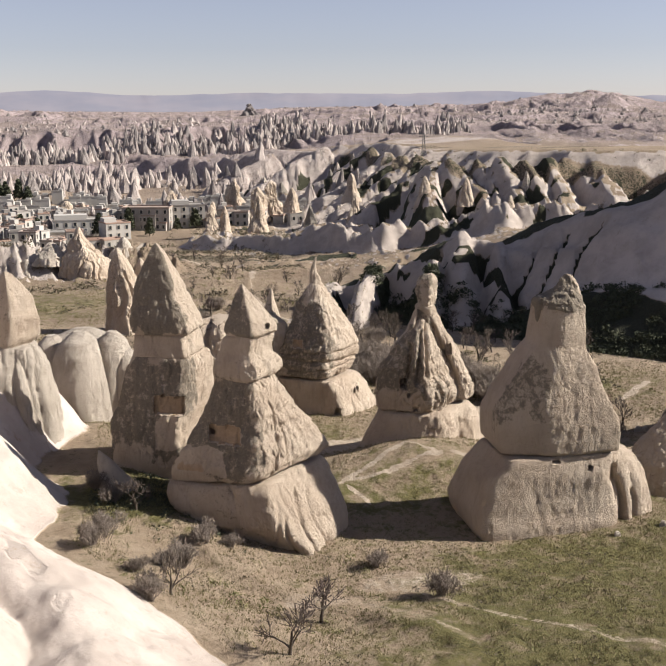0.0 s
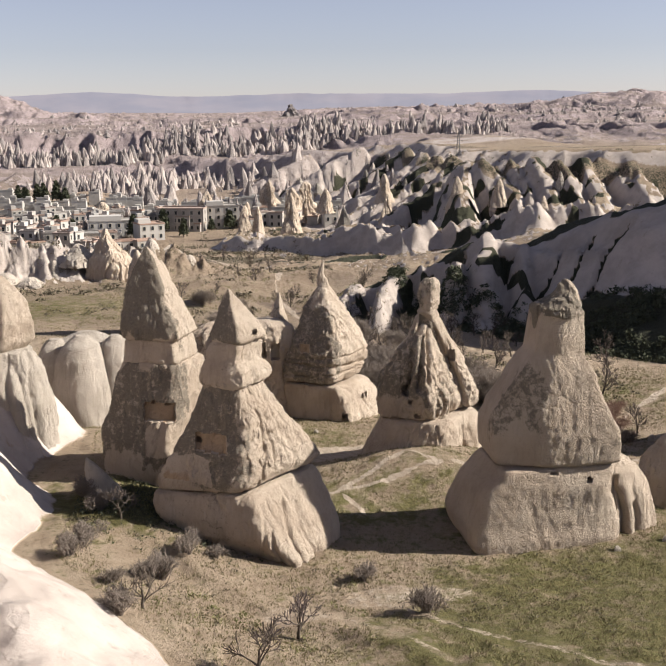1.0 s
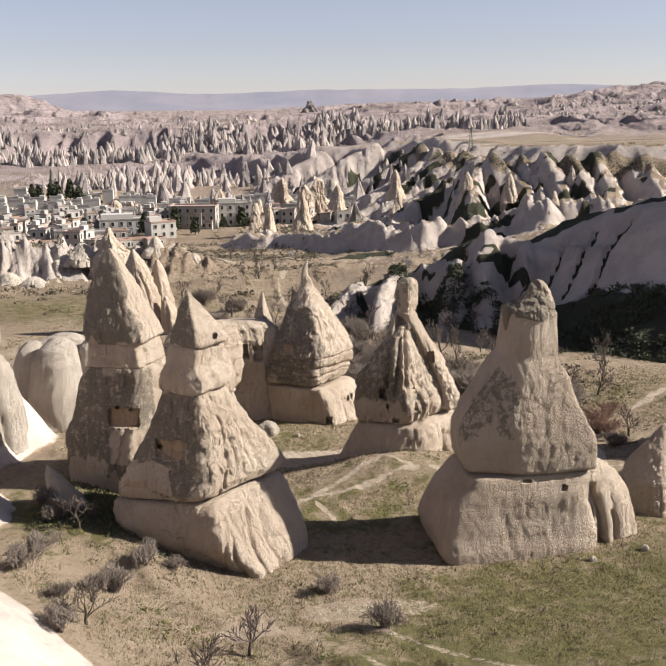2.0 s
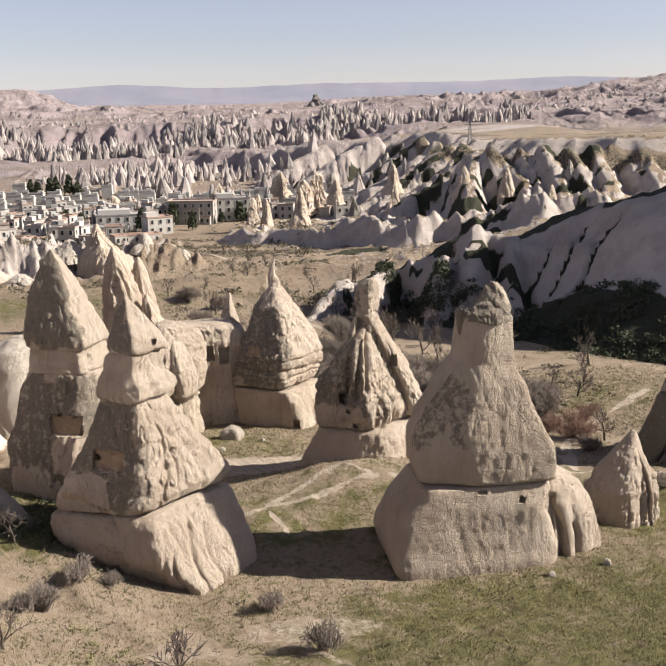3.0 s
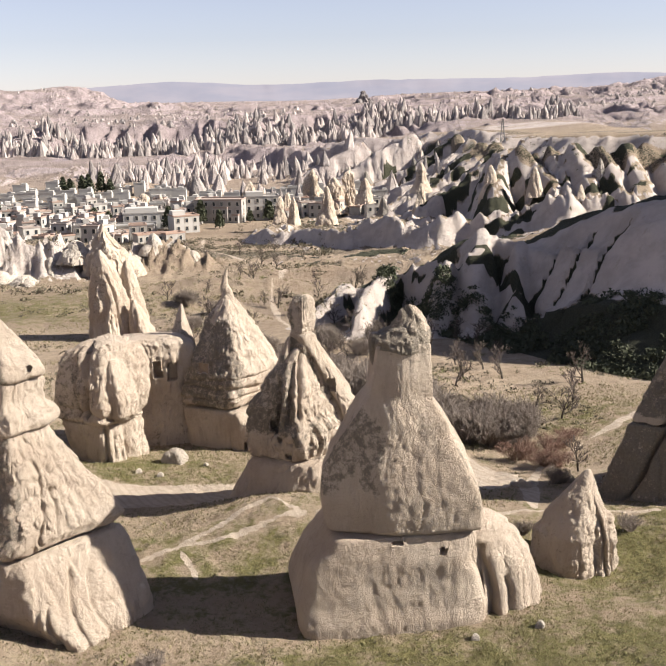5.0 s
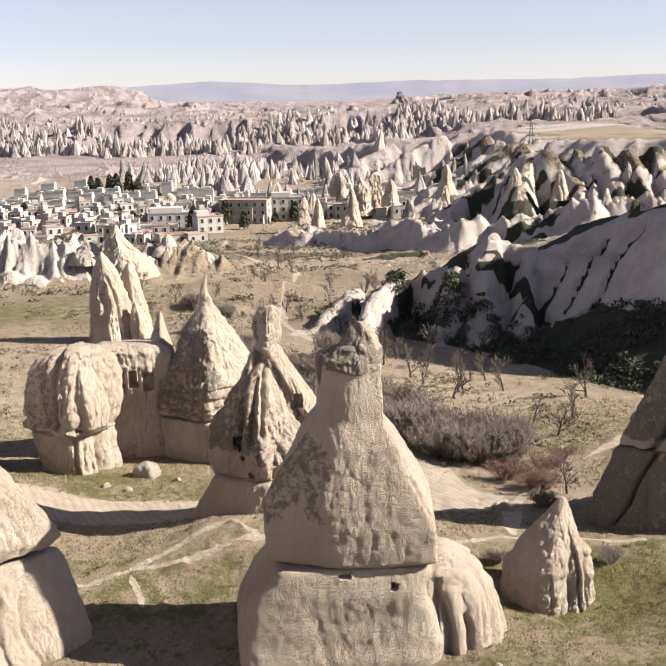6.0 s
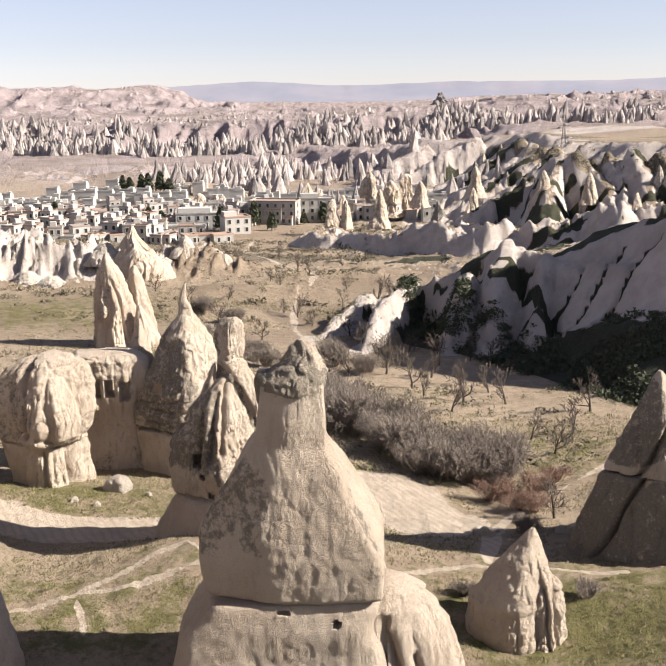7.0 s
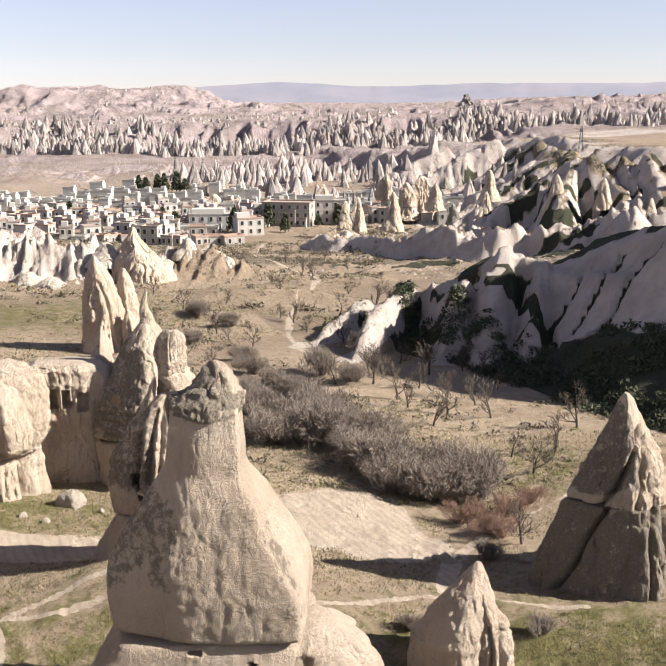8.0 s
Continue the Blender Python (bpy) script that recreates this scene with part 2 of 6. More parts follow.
PATHS = [
    [(-3, 66), (3, 66.2), (7.5, 67.2), (9.4, 68.3), (12.3, 70.3), (15, 72.2)],
    [(9.4, 68.3), (13, 68.6), (16, 69.6), (18.5, 69.6), (21, 68.5), (27, 71.8), (31.5, 73.8), (35, 74), (41, 73)],
    [(9.4, 68.3), (10.3, 66.4), (11, 64.5)],
    [(15, 72.2), (16.3, 70.6), (17.4, 69.4)],
    [(33, 74.6), (34, 80.5), (36, 86), (41, 92), (48, 99)],
    [(34, 80.5), (31, 88), (30.5, 92)],
    [(21.6, 140), (18.9, 149), (15.9, 156), (13.6, 165.5), (12, 180), (11.7, 195), (14, 220), (4, 250), (-9.5, 280), (-15, 345)],
    [(10, 51.5), (14, 46), (19, 41), (27, 34)],
    [(5, 52.5), (9, 47), (12, 42)],
]
BARE = [(4, 80.0, 9.5, 3.4), (13, 80.5, 6, 2.6), (26.0, 88, 6.2, 7.5), (30, 83, 4, 4), (-2, 80, 6, 2), (11.5, 52.3, 4.5, 2.0), (5, 50, 2.5, 1.6)]


def ridge_frame(x, y):
    """How far up the shaded ridge a place lies, from its foot (0) to its crest (1), and the crest height."""
    foot_y = np.interp(x, [16, 24, 30, 36, 44, 50, 60, 75, 110], [172, 160, 154, 148, 134, 118, 104, 92, 78])
    crest_y = np.interp(x, [16, 24, 30, 37, 42, 51, 57, 61, 75, 110], [180, 172, 168, 163, 160, 154, 151, 145, 133, 120])
    crest = np.interp(x, [16, 21, 26, 31, 37, 41, 44, 48, 51, 54, 57, 61, 75, 95], [-7, -3.6, -0.8, 1.8, 4.8, 7.4, 8.4, 7.6, 7.6, 8.8, 9.9, 11.6, 12, 9])
    return (y - foot_y) / (crest_y - foot_y), crest


def spur(x, y, z, pts, slope, wide, seed):
    """Raises the ground to a falling rib: pts are places on its crest line (x, y, z)."""
    reach = 12 * wide + 8
    near = (x > min(p[0] for p in pts) - reach) & (x < max(p[0] for p in pts) + reach) & (y > min(p[1] for p in pts) - reach) & (y < max(p[1] for p in pts) + reach)
    if not near.any():
        return z
    x, y, z, whole = x[near], y[near], z[near], z.copy()
    d, along = line_dist(x, y, pts)
    top = np.interp(along, np.linspace(0, 1, len(pts)), [p[2] for p in pts])
    d = d + 0.7 * wide * vnoise(x * 0.5 / wide, y * 0.3 / wide, 0 * x, seed) + 0.45 * wide * vnoise(x * 1.6 / wide, y * 1.2 / wide, 0 * x, seed + 1)
    whole[near] = np.maximum(z, top - slope * np.maximum(d - 0.5 * wide, 0) * (1 + 0.12 * d / wide))
    return whole


RIDGE_SPURS = [
    ([(44, 160, 8.2), (42.5, 154, 5.2), (41.5, 149, 1.5), (41, 145, -2.5)], 1.3, 1.4),
    ([(48.5, 154.5, 6.8), (47, 148, 3.2), (46, 143, -0.6)], 1.5, 1.0),
    ([(38.4, 156, 4.4), (37.4, 152, 2.0), (35.6, 147, -3.8)], 1.5, 0.9),
    ([(31, 167, 1.6), (28, 160, 0.4), (26.3, 154.5, -0.2), (23.5, 147.5, -5)], 1.5, 0.7),
    ([(24, 171, -1.5), (20, 163, -3.5), (17, 156, -5.5)], 0.9, 1.0),
]
CLIFF_SPURS = [
    ([(80, 300, 13), (83, 290, 8), (84, 280, 3.5), (80, 262, -2)], 0.95, 2.4),
    ([(92, 290, 14), (93, 277, 6), (90, 258, -2.5)], 0.95, 2.2),
    ([(104, 284, 14), (104, 270, 6), (100, 252, -2)], 1.0, 2.4),
    ([(116, 277, 13), (116, 263, 6), (112, 246, -2)], 1.0, 2.4),
    ([(76, 304, 12), (71, 288, 5), (67, 270, -3)], 1.0, 2.0),
    ([(87, 296, 13), (88, 284, 7), (86, 268, 0)], 1.1, 1.4),
    ([(98, 286, 14), (99, 274, 7), (96, 256, -1.5)], 1.1, 1.5),
    ([(79, 318, 12), (66, 312, 4), (53, 308, -4)], 1.0, 2.2),
    ([(80, 334, 12), (66, 330, 2), (54, 327, -5)], 1.1, 1.6),
    ([(81, 350, 12), (64, 345, 2), (48, 340, -7)], 1.0, 2.2),
    ([(82, 380, 11), (64, 375, 0), (48, 370, -9)], 1.0, 2.4),
    ([(83, 412, 10), (66, 408, -1), (50, 404, -9)], 1.0, 2.6),
    ([(84, 450, 9), (66, 448, -2), (48, 446, -10)], 1.0, 2.8),
    ([(70, 500, 7), (50, 492, -3), (34, 486, -10)], 1.0, 3.0),
    ([(50, 560, 5), (30, 548, -4), (16, 540, -11)], 1.0, 3.2),
]


def carve(x, y, scale, seed):
    """Gullies: sharp-crested ribs with rounded hollows between them, 0..1."""
    a = 1 - np.abs(vnoise(x * scale, y * scale * 0.45, 0 * x, seed))
    b = 1 - np.abs(vnoise(x * scale * 2.3 + 5, y * scale * 1.1, 0 * x, seed + 1))
    c = 1 - np.abs(vnoise(x * scale * 5.1 + 9, y * scale * 2.6, 0 * x, seed + 2))
    return 1 - (a ** 2 * 0.6 + b ** 2 * 0.28 + c ** 2 * 0.12)


EDGE_Y = [200, 240, 262, 278, 288, 298, 320, 380, 464, 520, 600, 740, 900, 1000]
EDGE_X = [300, 190, 140, 114, 98, 84, 80, 82, 84, 70, 38, -22, -60, -160]


def plateau_off(x, y):
    """How far a place lies behind the edge of the plateau (below 0: in front of it)."""
    edge = np.interp(y, EDGE_Y, EDGE_X)
    lean = (np.interp(y + 6, EDGE_Y, EDGE_X) - np.interp(y - 6, EDGE_Y, EDGE_X)) / 12
    return (x - edge) / np.sqrt(1 + lean ** 2)


def ground_z(x, y):
    x, y = np.asarray(x, float), np.asarray(y, float)
    z = np.interp(y, [-80, 40, 46, 52, 60, 75, 88, 105, 125, 150, 220, 300, 350, 450, 600, 714, 820, 1000, 1700, 3000, 5000],
                  [4, 2.4, 1.6, 0.5, 0.1, 0.0, -0.7, -2.2, -3.4, -5, -7.2, -13, -16.8, -16.5, -15.5, -13, -11, -10, -5, 1, 4])
    z = z + 0.35 * fbm(x * 0.06, y * 0.06, 0 * x, 3, 5) * step(900, 60, y)
    # grassy rise towards the rock bank
    z = z + 2.9 * step(6, -8, x) * step(36, 47, y) * step(92, 78, y)
    z = z + 2.5 * bump(x, y, 17, 71.5, 7.5, 5.5) - 0.4 * bump(x, y, 10, 80, 9, 4)
    z = z - 1.6 * bump(x, y, 35, 92, 9, 12) - 1.5 * bump(x, y, 36, 65.5, 6, 4.5)
    z = z + 0.5 * step(30, 45, x) * step(80, 62, y)
    d, _ = line_dist(x, y, [(-3.5, 57.5), (-1.0, 54.5), (0.6, 50.5), (3.5, 49.3), (6.5, 46.5), (8.5, 44.5)])
    side = step(-1.2, 1.2, (x + y * 0.9 - 48.5 + 0.8 * vnoise(x * 0.4, y * 0.4, 0 * x, 15)))
    z = z + 0.55 * (side - 0.5) * step(4.5, 1.0, d) + 0.10 * fbm(x * 0.9, y * 0.9, 0 * x, 3, 16) * step(130, 90, y)
    # bare bank on the left: lobes of pale tuff
    foot = np.interp(y, [20, 30, 43.5, 49, 54, 58, 63, 68, 73, 79, 83, 92, 120], [8, 5, -1.8, -6.4, -10.0, -9.2, -9.2, -12.2, -11.0, -9.9, -13, -24, -40])
    foot = foot + 1.1 * fbm(y * 0.16, x * 0.02, 0 * x, 2, 8)
    d = np.maximum(foot - x, 0) * step(110, 84, y)
    pitch = np.interp(y, [20, 40, 50, 56, 62, 70, 76, 84], [0.44, 0.44, 0.40, 0.55, 0.85, 0.95, 1.25, 0.9])
    lobes = 1.15 - 0.75 * (0.5 - np.minimum(np.abs(vnoise(y * 0.16 + x * 0.10, x * 0.07, 0 * x, 12)), 0.5)) + 0.12 * fbm(x * 0.3, y * 0.3, 0 * x, 3, 13)
    bank = np.minimum(d * pitch, 6 + 0.45 * d) * lobes * (1 - np.exp(-d / 0.8))
    z = z + np.minimum(bank, 19 + 0.02 * d)
    # shaded ridge on the right
    s, crest = ridge_frame(x, y)
    t = np.clip(s, 0, 1.0)
    gully = np.abs(vnoise((x + 0.6 * y) * 0.11, (y - 0.6 * x) * 0.015, 0 * x, 21))
    gully2 = np.abs(vnoise((x + 0.6 * y) * 0.30, (y - 0.6 * x) * 0.04, 0 * x, 22))
    face = 0.50 * step(-0.05, 0.60, t) + 0.50 * step(0.55, 0.98, t)
    face = np.where(x > 49, 0.35 * face + 0.65 * np.clip(1.05 * t, 0, 1), face)
    face = face ** np.interp(x, [22, 46, 53], [1.8, 2.0, 1.0])
    cutting = (0.42 * gully + 0.16 * gully2) * step(0.0, 0.45, t) * (1 - 0.75 * step(0.85, 1.0, t))
    rise = (crest + 5.0) * face * (1 - cutting * np.interp(x, [20, 50, 58], [0.9, 0.9, 0.5])) - 1.2 * carve(x, y, 0.22, 52) * step(0.3, 0.6, t) * np.interp(x, [36, 46, 56], [1.4, 1.0, 0.5])
    rise = rise + 0.35 * fbm(x * 0.3, y * 0.3, 0 * x, 3, 23) * step(0, 0.3, t)
    rut = 1 - np.abs(vnoise((x - 24 * t) * 0.30, t * 0.9 + 0.02 * x, 0 * x, 360))
    rise = rise - 1.3 * step(0.80, 1.0, rut) * step(0.35, 0.55, t) * step(1.0, 0.88, t)
    back = step(1.03, 2.3, s) * np.interp(x, [40, 60, 90], [0.9, 0.75, 0.4])
    z = z + np.where(s > 0, rise * (1 - back), 0) * step(16, 22, x) * step(290, 235, y)
    for k, (pts, slope, wide) in enumerate(RIDGE_SPURS):
        z = spur(x, y, z, pts, slope, wide, 300 + 2 * k)
    # unseen hill past the right edge, added to throw shade on the ridge
    z = z + 40 * bump(x, y, 108, 142, 26, 40)
    # terrace and low cliff before the town, then the plateau and its scarp
    edge = np.interp(x, [-40, 4, 20, 28, 40, 55, 80, 120], [330, 316, 296, 276, 262, 250, 240, 232]) + 9 * fbm(x * 0.05, y * 0.02, 0 * x, 3, 31)
    terrace = step(0, 7, y - edge) * step(-3, 5, x) * step(385, 330, y)
    z = z + terrace * np.interp(x, [0, 20, 40, 60], [4.2, 4.8, 6.5, 7.5]) * (1.35 - 0.85 * carve(x, y, 0.08, 33) - 0.4 * carve(x, y, 0.22, 36))
    az = np.degrees(np.arctan2(x - 30, y - 15))
    r = np.hypot(x - 30, y - 15)
    # the far right climbs towards a stony hill
    z = z + step(0.0, 9.0, az) * np.interp(y, [470, 600, 800, 880, 1000, 1400, 2000, 4000], [0, 19, 23, 5, 7, 7, 5, 0])
    off = plateau_off(x, y)
    along = y - 0.4 * x
    off = off + 4 * fbm(x * 0.03, y * 0.03, 0 * x, 4, 45)
    flute = np.abs(vnoise(along * 0.06, x * 0.012, 0 * x, 41)) * 9 + np.abs(vnoise(along * 0.17, x * 0.03, 0 * x, 42)) * 4
    up = np.clip((off - flute + 34) / 40, 0, 1) ** 1.25 * 0.72 + step(-6, 0, off - flute * 0.5) * 0.28
    up = up * step(215, 245, y)
    top = np.interp(y, [250, 300, 464, 600, 700, 900], [16.5, 15.5, 10, 4, -2, -6]) + 0.02 * np.clip(off, 0, 100)
    z = z + np.maximum(top - z, 0) * up * step(1500, 700, y) * (1 - 0.8 * step(60, 150, off) * step(20, 60, x))
    z = z - (carve(y, x, 0.07, 53) * 4.0 + carve(y, x, 0.2, 43) * 2.5) * np.clip(4 * up * (1 - up), 0, 1) * step(900, 600, y)
    # lit spurs below the plateau
    lumps = np.maximum(0, spires(x + 3 * vnoise(x * .1, y * .1, 0 * x, 3), y, 15.0, 50, 1.0, 4, 13))
    lumps = lumps * (1.25 - 0.8 * carve(x, y, 0.16, 46))
    for k, (pts, slope, wide) in enumerate(CLIFF_SPURS):
        z = spur(x, y, z, pts, slope, wide, 330 + 2 * k)
    z = z + lumps * (0.15 * np.maximum(bump(x, y, 84, 270, 20, 22), bump(x, y, 110, 255, 20, 22)) + 0.25 * bump(x, y, 50, 290, 22, 30))
    # weathered relief of the cliffs and the terrace
    wild = (y > 200) & (y < 640) & (x > 4) & (x < 170)
    if wild.any():
        gx, gy = x[wild], y[wild]
        amount = step(200, 230, gy) * step(640, 560, gy) * step(4, 14, gx) * step(8, -2, off[wild])
        z = z.copy()
        z[wild] += amount * (1.3 * (0.55 - carve(gx, gy, 0.13, 340)) + 1.0 * (0.55 - carve(gx + gy, gy, 0.33, 344)))
    # pale outcrops of the middle distance
    crag = np.maximum(np.minimum(1, 1.35 * bump(x, y, -46, 224, 30, 10)), 0.8 * bump(x, y, -12, 226, 12, 7))
    z = z + crag * (9.0 + 2.0 * fbm(x * 0.12, y * 0.12, 0 * x, 3, 61)) * (1.3 - 0.85 * carve(x, y, 0.24, 62) - 0.4 * carve(x, y, 0.6, 68))
    z = z + 5.5 * bump(x, y, -55, 262, 36, 26) * (1 + 0.2 * fbm(x * 0.1, y * 0.1, 0 * x, 3, 63))
    z = z + (2.6 * bump(x, y, 4, 196, 18, 4) + 2.0 * bump(x, y, 16, 214, 12, 3.5) + 1.2 * bump(x, y, -6, 178, 9, 3)) * (1.1 - 0.6 * carve(x, y, 0.14, 64))
    # humps beyond the town
    zone = step(395, 470, y) * step(700, 560, y)
    z = z + 7 * zone * np.maximum(0, fbm(x * 0.012, y * 0.012, 0 * x, 3, 74))
    # fluted scarp
    wave = 26 * fbm(x * 0.006, 0 * x, 0 * x, 3, 80) + 45 * (1 - np.abs(vnoise(x * 0.035, y * 0.006, 0 * x, 81))) + 26 * (1 - np.abs(vnoise(x * 0.10, y * 0.012, 0 * x, 82))) - 50
    wave = wave - 24 * carve(x, y, 0.06, 84)
    sc = np.clip((y + wave - 800) / 75, 0, 1) ** 1.3
    z = z + 20 * sc
    far = step(930, 1050, y) * step(3200, 1500, y)
    z = z + far * 4 * np.maximum(0, fbm(x * 0.006, y * 0.012, 0 * x, 4, 90))
    # further low scarps, one behind the other
    beyond = y > 880
    if beyond.any():
        fx, fy, add = x[beyond], y[beyond], 0
        for k, (line, high) in enumerate(((1010, 5.0), (1130, 6.0), (1290, 6.5), (1480, 7.0), (1720, 8.0), (2050, 9.0))):
            bend = 0.07 * line * fbm(fx * 0.0035 + 3 * k, 0 * fx, 0 * fx, 3, 140 + k) - 0.035 * line * carve(fx, fy, 45.0 / line, 150 + 3 * k) - 0.03 * line * np.abs(vnoise(fx * 28.0 / line, fy * 0.004, 0 * fx, 144 + k))
            some = step(-0.35, 0.1, vnoise(fx * 0.0028, 0 * fx + 2.7 * k, 0 * fx, 160 + k))
            d = fy - line + bend
            add = add + high * some * (step(-0.012 * line, 0.008 * line, d) - 0.85 * step(0.03 * line, 0.11 * line, d))
        z = z.copy()
        z[beyond] += add
    # gullied badlands over the whole far plain
    rough = step(560, 680, y) * step(4300, 3000, y)
    patch = step(-0.35, 0.25, vnoise(x * 0.006, y * 0.008, 0 * x, 180)) * 0.8 + 0.2
    z = z - rough * patch * (9.0 * (carve(x + 9 * vnoise(x * 0.03, y * 0.03, 0 * x, 181), y, 0.030, 182) - 0.5) + 3.0 * (carve(x, y, 0.085, 186) - 0.5))
    # red mesa on the left, stony hill on the right
    mesa = step(-9.2, -12.6, az + 0.7 * vnoise(r * 0.01, az * 0.6, 0 * x, 95)) * step(1150, 2150, r + 260 * fbm(x * 0.004, y * 0.004, 0 * x, 3, 96)) * step(4200, 3600, r)
    z = z + mesa * 36 - 26 * (4 * mesa * (1 - mesa)) * (carve(x, y, 0.016, 97) - 0.4)
    z = z + 24 * bump(az, r, 21.5, 1750, 4.5, 420) * (1 + 0.35 * fbm(x * 0.01, y * 0.01, 0 * x, 3, 98))
    z = z + 7 * bump(az, r, 19.2, 1500, 0.9, 50) + 9 * bump(az, r, 22.4, 1400, 0.7, 40)
    return z


# ---------- mesh helpers ----------
def mesh_of(name, verts, faces, material, attrs=None, smooth=True):
    """A mesh from arrays: verts (n, 3), faces (m, 3 or 4)."""
    verts, faces = np.asarray(verts, np.float32), np.asarray(faces, np.int32)
    me = bpy.data.meshes.new(name)
    me.vertices.add(len(verts))
    me.vertices.foreach_set("co", verts.ravel())
    k = faces.shape[1]
    me.loops.add(faces.size)
    me.loops.foreach_set("vertex_index", faces.ravel())
    me.polygons.add(len(faces))
    me.polygons.foreach_set("loop_start", np.arange(len(faces), dtype=np.int32) * k)
    me.update(calc_edges=True)
    me.polygons.foreach_set("use_smooth", np.full(len(faces), smooth))
    for key, values in (attrs or {}).items():
        a = me.attributes.new(key, "FLOAT", "POINT")
        a.data.foreach_set("value", np.asarray(values, np.float32).ravel())
    me.materials.append(material)
    me.validate()
    return me


def grid_faces(rows, cols, wrap=False):
    i = np.arange(rows - 1)[:, None] * cols
    j = np.arange(cols if wrap else cols - 1)[None, :]
    k = (j + 1) % cols
    return np.stack([i + j, i + k, i + cols + k, i + cols + j], -1).reshape(-1, 4)


# ---------- the ground ----------
def build_ground():
    ox, oy = 14.0, -20.0
    r = np.concatenate([np.linspace(1, 44, 12), np.linspace(45, 122, 300), np.geomspace(122.4, 700, 400), np.geomspace(703, 4700, 250)])
    az = np.concatenate([np.arange(-176, -33, 5.0), np.arange(-33, 35.01, 0.1), np.arange(40, 185, 5.0)])
    R, A = np.meshgrid(r, np.radians(az), indexing="ij")
    x, y = ox + R * np.sin(A), oy + R * np.cos(A)
    z = ground_z(x, y)
    slope = np.hypot(np.gradient(z, r, axis=0), np.gradient(z, np.radians(az), axis=1) / R)
    path = np.zeros_like(x)
    for k, pts in enumerate(PATHS):
        d, _ = line_dist(x, y, pts)
        w = (0.24, 0.20, 0.13, 0.14, 0.42, 0.36, 0.6, 0.3, 0.3)[k]
        path = np.maximum(path, step(w * 1.6, w * 0.6, d + 0.14 * fbm(x * 0.9, y * 0.9, 0 * x, 3, 7) + (0.3 * fbm(x * 0.15, y * 0.15, 0 * x, 2, 6) if k in (4, 5, 6) else 0)) * (1.0, 1.0, 0.85, 0.85, 0.92, 0.92, 0.6, 0.5, 0.45)[k])
    for cx, cy, rx, ry in BARE:
        path = np.maximum(path, (0.48 if cy < 60 else 0.92) * step(1.1, 0.75, np.hypot((x - cx) / rx, (y - cy) / ry) + 0.15 * vnoise(x * 0.3, y * 0.3, 0 * x, 9)))
    foot = np.interp(y, [20, 30, 43.5, 49, 54, 58, 63, 68, 73, 79, 83, 92, 120], [8, 5, -1.8, -6.4, -10.0, -9.2, -9.2, -12.2, -11.0, -9.9, -13, -24, -40])
    foot = foot + 1.1 * fbm(y * 0.16, x * 0.02, 0 * x, 2, 8)
    bank = step(-0.2, 0.5, foot - x) * step(100, 86, y) * (1 - 0.42 * step(0.74, 0.98, 0.5 + 0.5 * vnoise((0.85 * x + 0.53 * y) * 0.55, (0.53 * x - 0.85 * y) * 0.10, 0 * x, 14) + 0.32 * fbm(x * 0.8, y * 0.8, 0 * x, 3, 17)))
    s, crest = ridge_frame(x, y)
    t = s
    on_ridge = step(-0.06, 0.0, t) * step(19, 25, x) * step(250, 215, y) * (t < 2.2)
    wave = 0.16 * vnoise((x + 0.6 * y) * 0.12, (y - 0.6 * x) * 0.03, 0 * x, 24) + 0.16 * (np.abs(vnoise(x * 0.33, y * 0.05, 0 * x, 365)) - 0.35) + 0.10 * step(52, 60, x) + 0.07 * vnoise(x * 0.5, y * 0.2, 0 * x, 25)
    upper = step(0.42, 0.66, t + wave) * step(1.10, 1.0, t + 0.05 * vnoise(x * 0.3, y * 0.3, 0 * x, 26))
    rib = np.zeros_like(x)
    for k, (pts, _, wide) in enumerate(RIDGE_SPURS):
        d, along = line_dist(x, y, pts)
        rib = np.maximum(rib, step(2.8 * wide, 1.8 * wide, d + 1.1 * wide * vnoise(x * 0.4, y * 0.4, 0 * x, 47)))
    patchy = step(-0.05, 0.15, vnoise(x * 0.17, y * 0.17, 0 * x, 370) + 0.6 * vnoise(x * 0.45, y * 0.45, 0 * x, 371) + 0.1)
    upper = np.where(x < 48, upper * np.maximum(patchy, step(46, 48, x)), upper)
    upper = np.maximum(upper, rib)
    scrub = on_ridge * (1 - upper) * 1.0
    rock = np.maximum(np.maximum(bank, on_ridge * upper), 0.95 * rib)
    scrub = scrub * (1 - rib)
    steep = step(0.36, 0.6, slope + 0.15 * vnoise(x * 0.05, y * 0.05, 0 * x, 27)) * step(150, 185, y) * (1 - on_ridge) * (1 - 0.75 * step(-22, -14, x) * step(238, 226, y) * step(32, 24, x))
    steep = np.maximum(steep, step(0.16, 0.34, slope + 0.08 * vnoise(x * 0.03, y * 0.03, 0 * x, 29)) * step(480, 600, y))
    rock = np.maximum(rock, steep)
    gap = plateau_off(x, y)
    band = step(-7, -3, gap + 4 * vnoise(x * 0.2, y * 0.1, 0 * x, 39)) * step(6, 1, gap) * step(215, 245, y) * step(600, 520, y)
    ply = 1 - np.abs(vnoise((y - 0.7 * x) * 0.20 + 0.5 * vnoise(x * 0.1, y * 0.1, 0 * x, 380), (x + y) * 0.015, 0 * x, 381))
    hollow = 0.28 * ply + 0.4 * carve(x, y, 0.08, 33) + 0.35 * carve(y, x, 0.07, 53) + 0.28 * vnoise(x * 0.25, y * 0.25, 0 * x, 36)
    ledge = step(0.66, 0.76, hollow) * step(215, 245, y) * step(600, 500, y) * step(8, 18, x) * step(6, 0, gap)
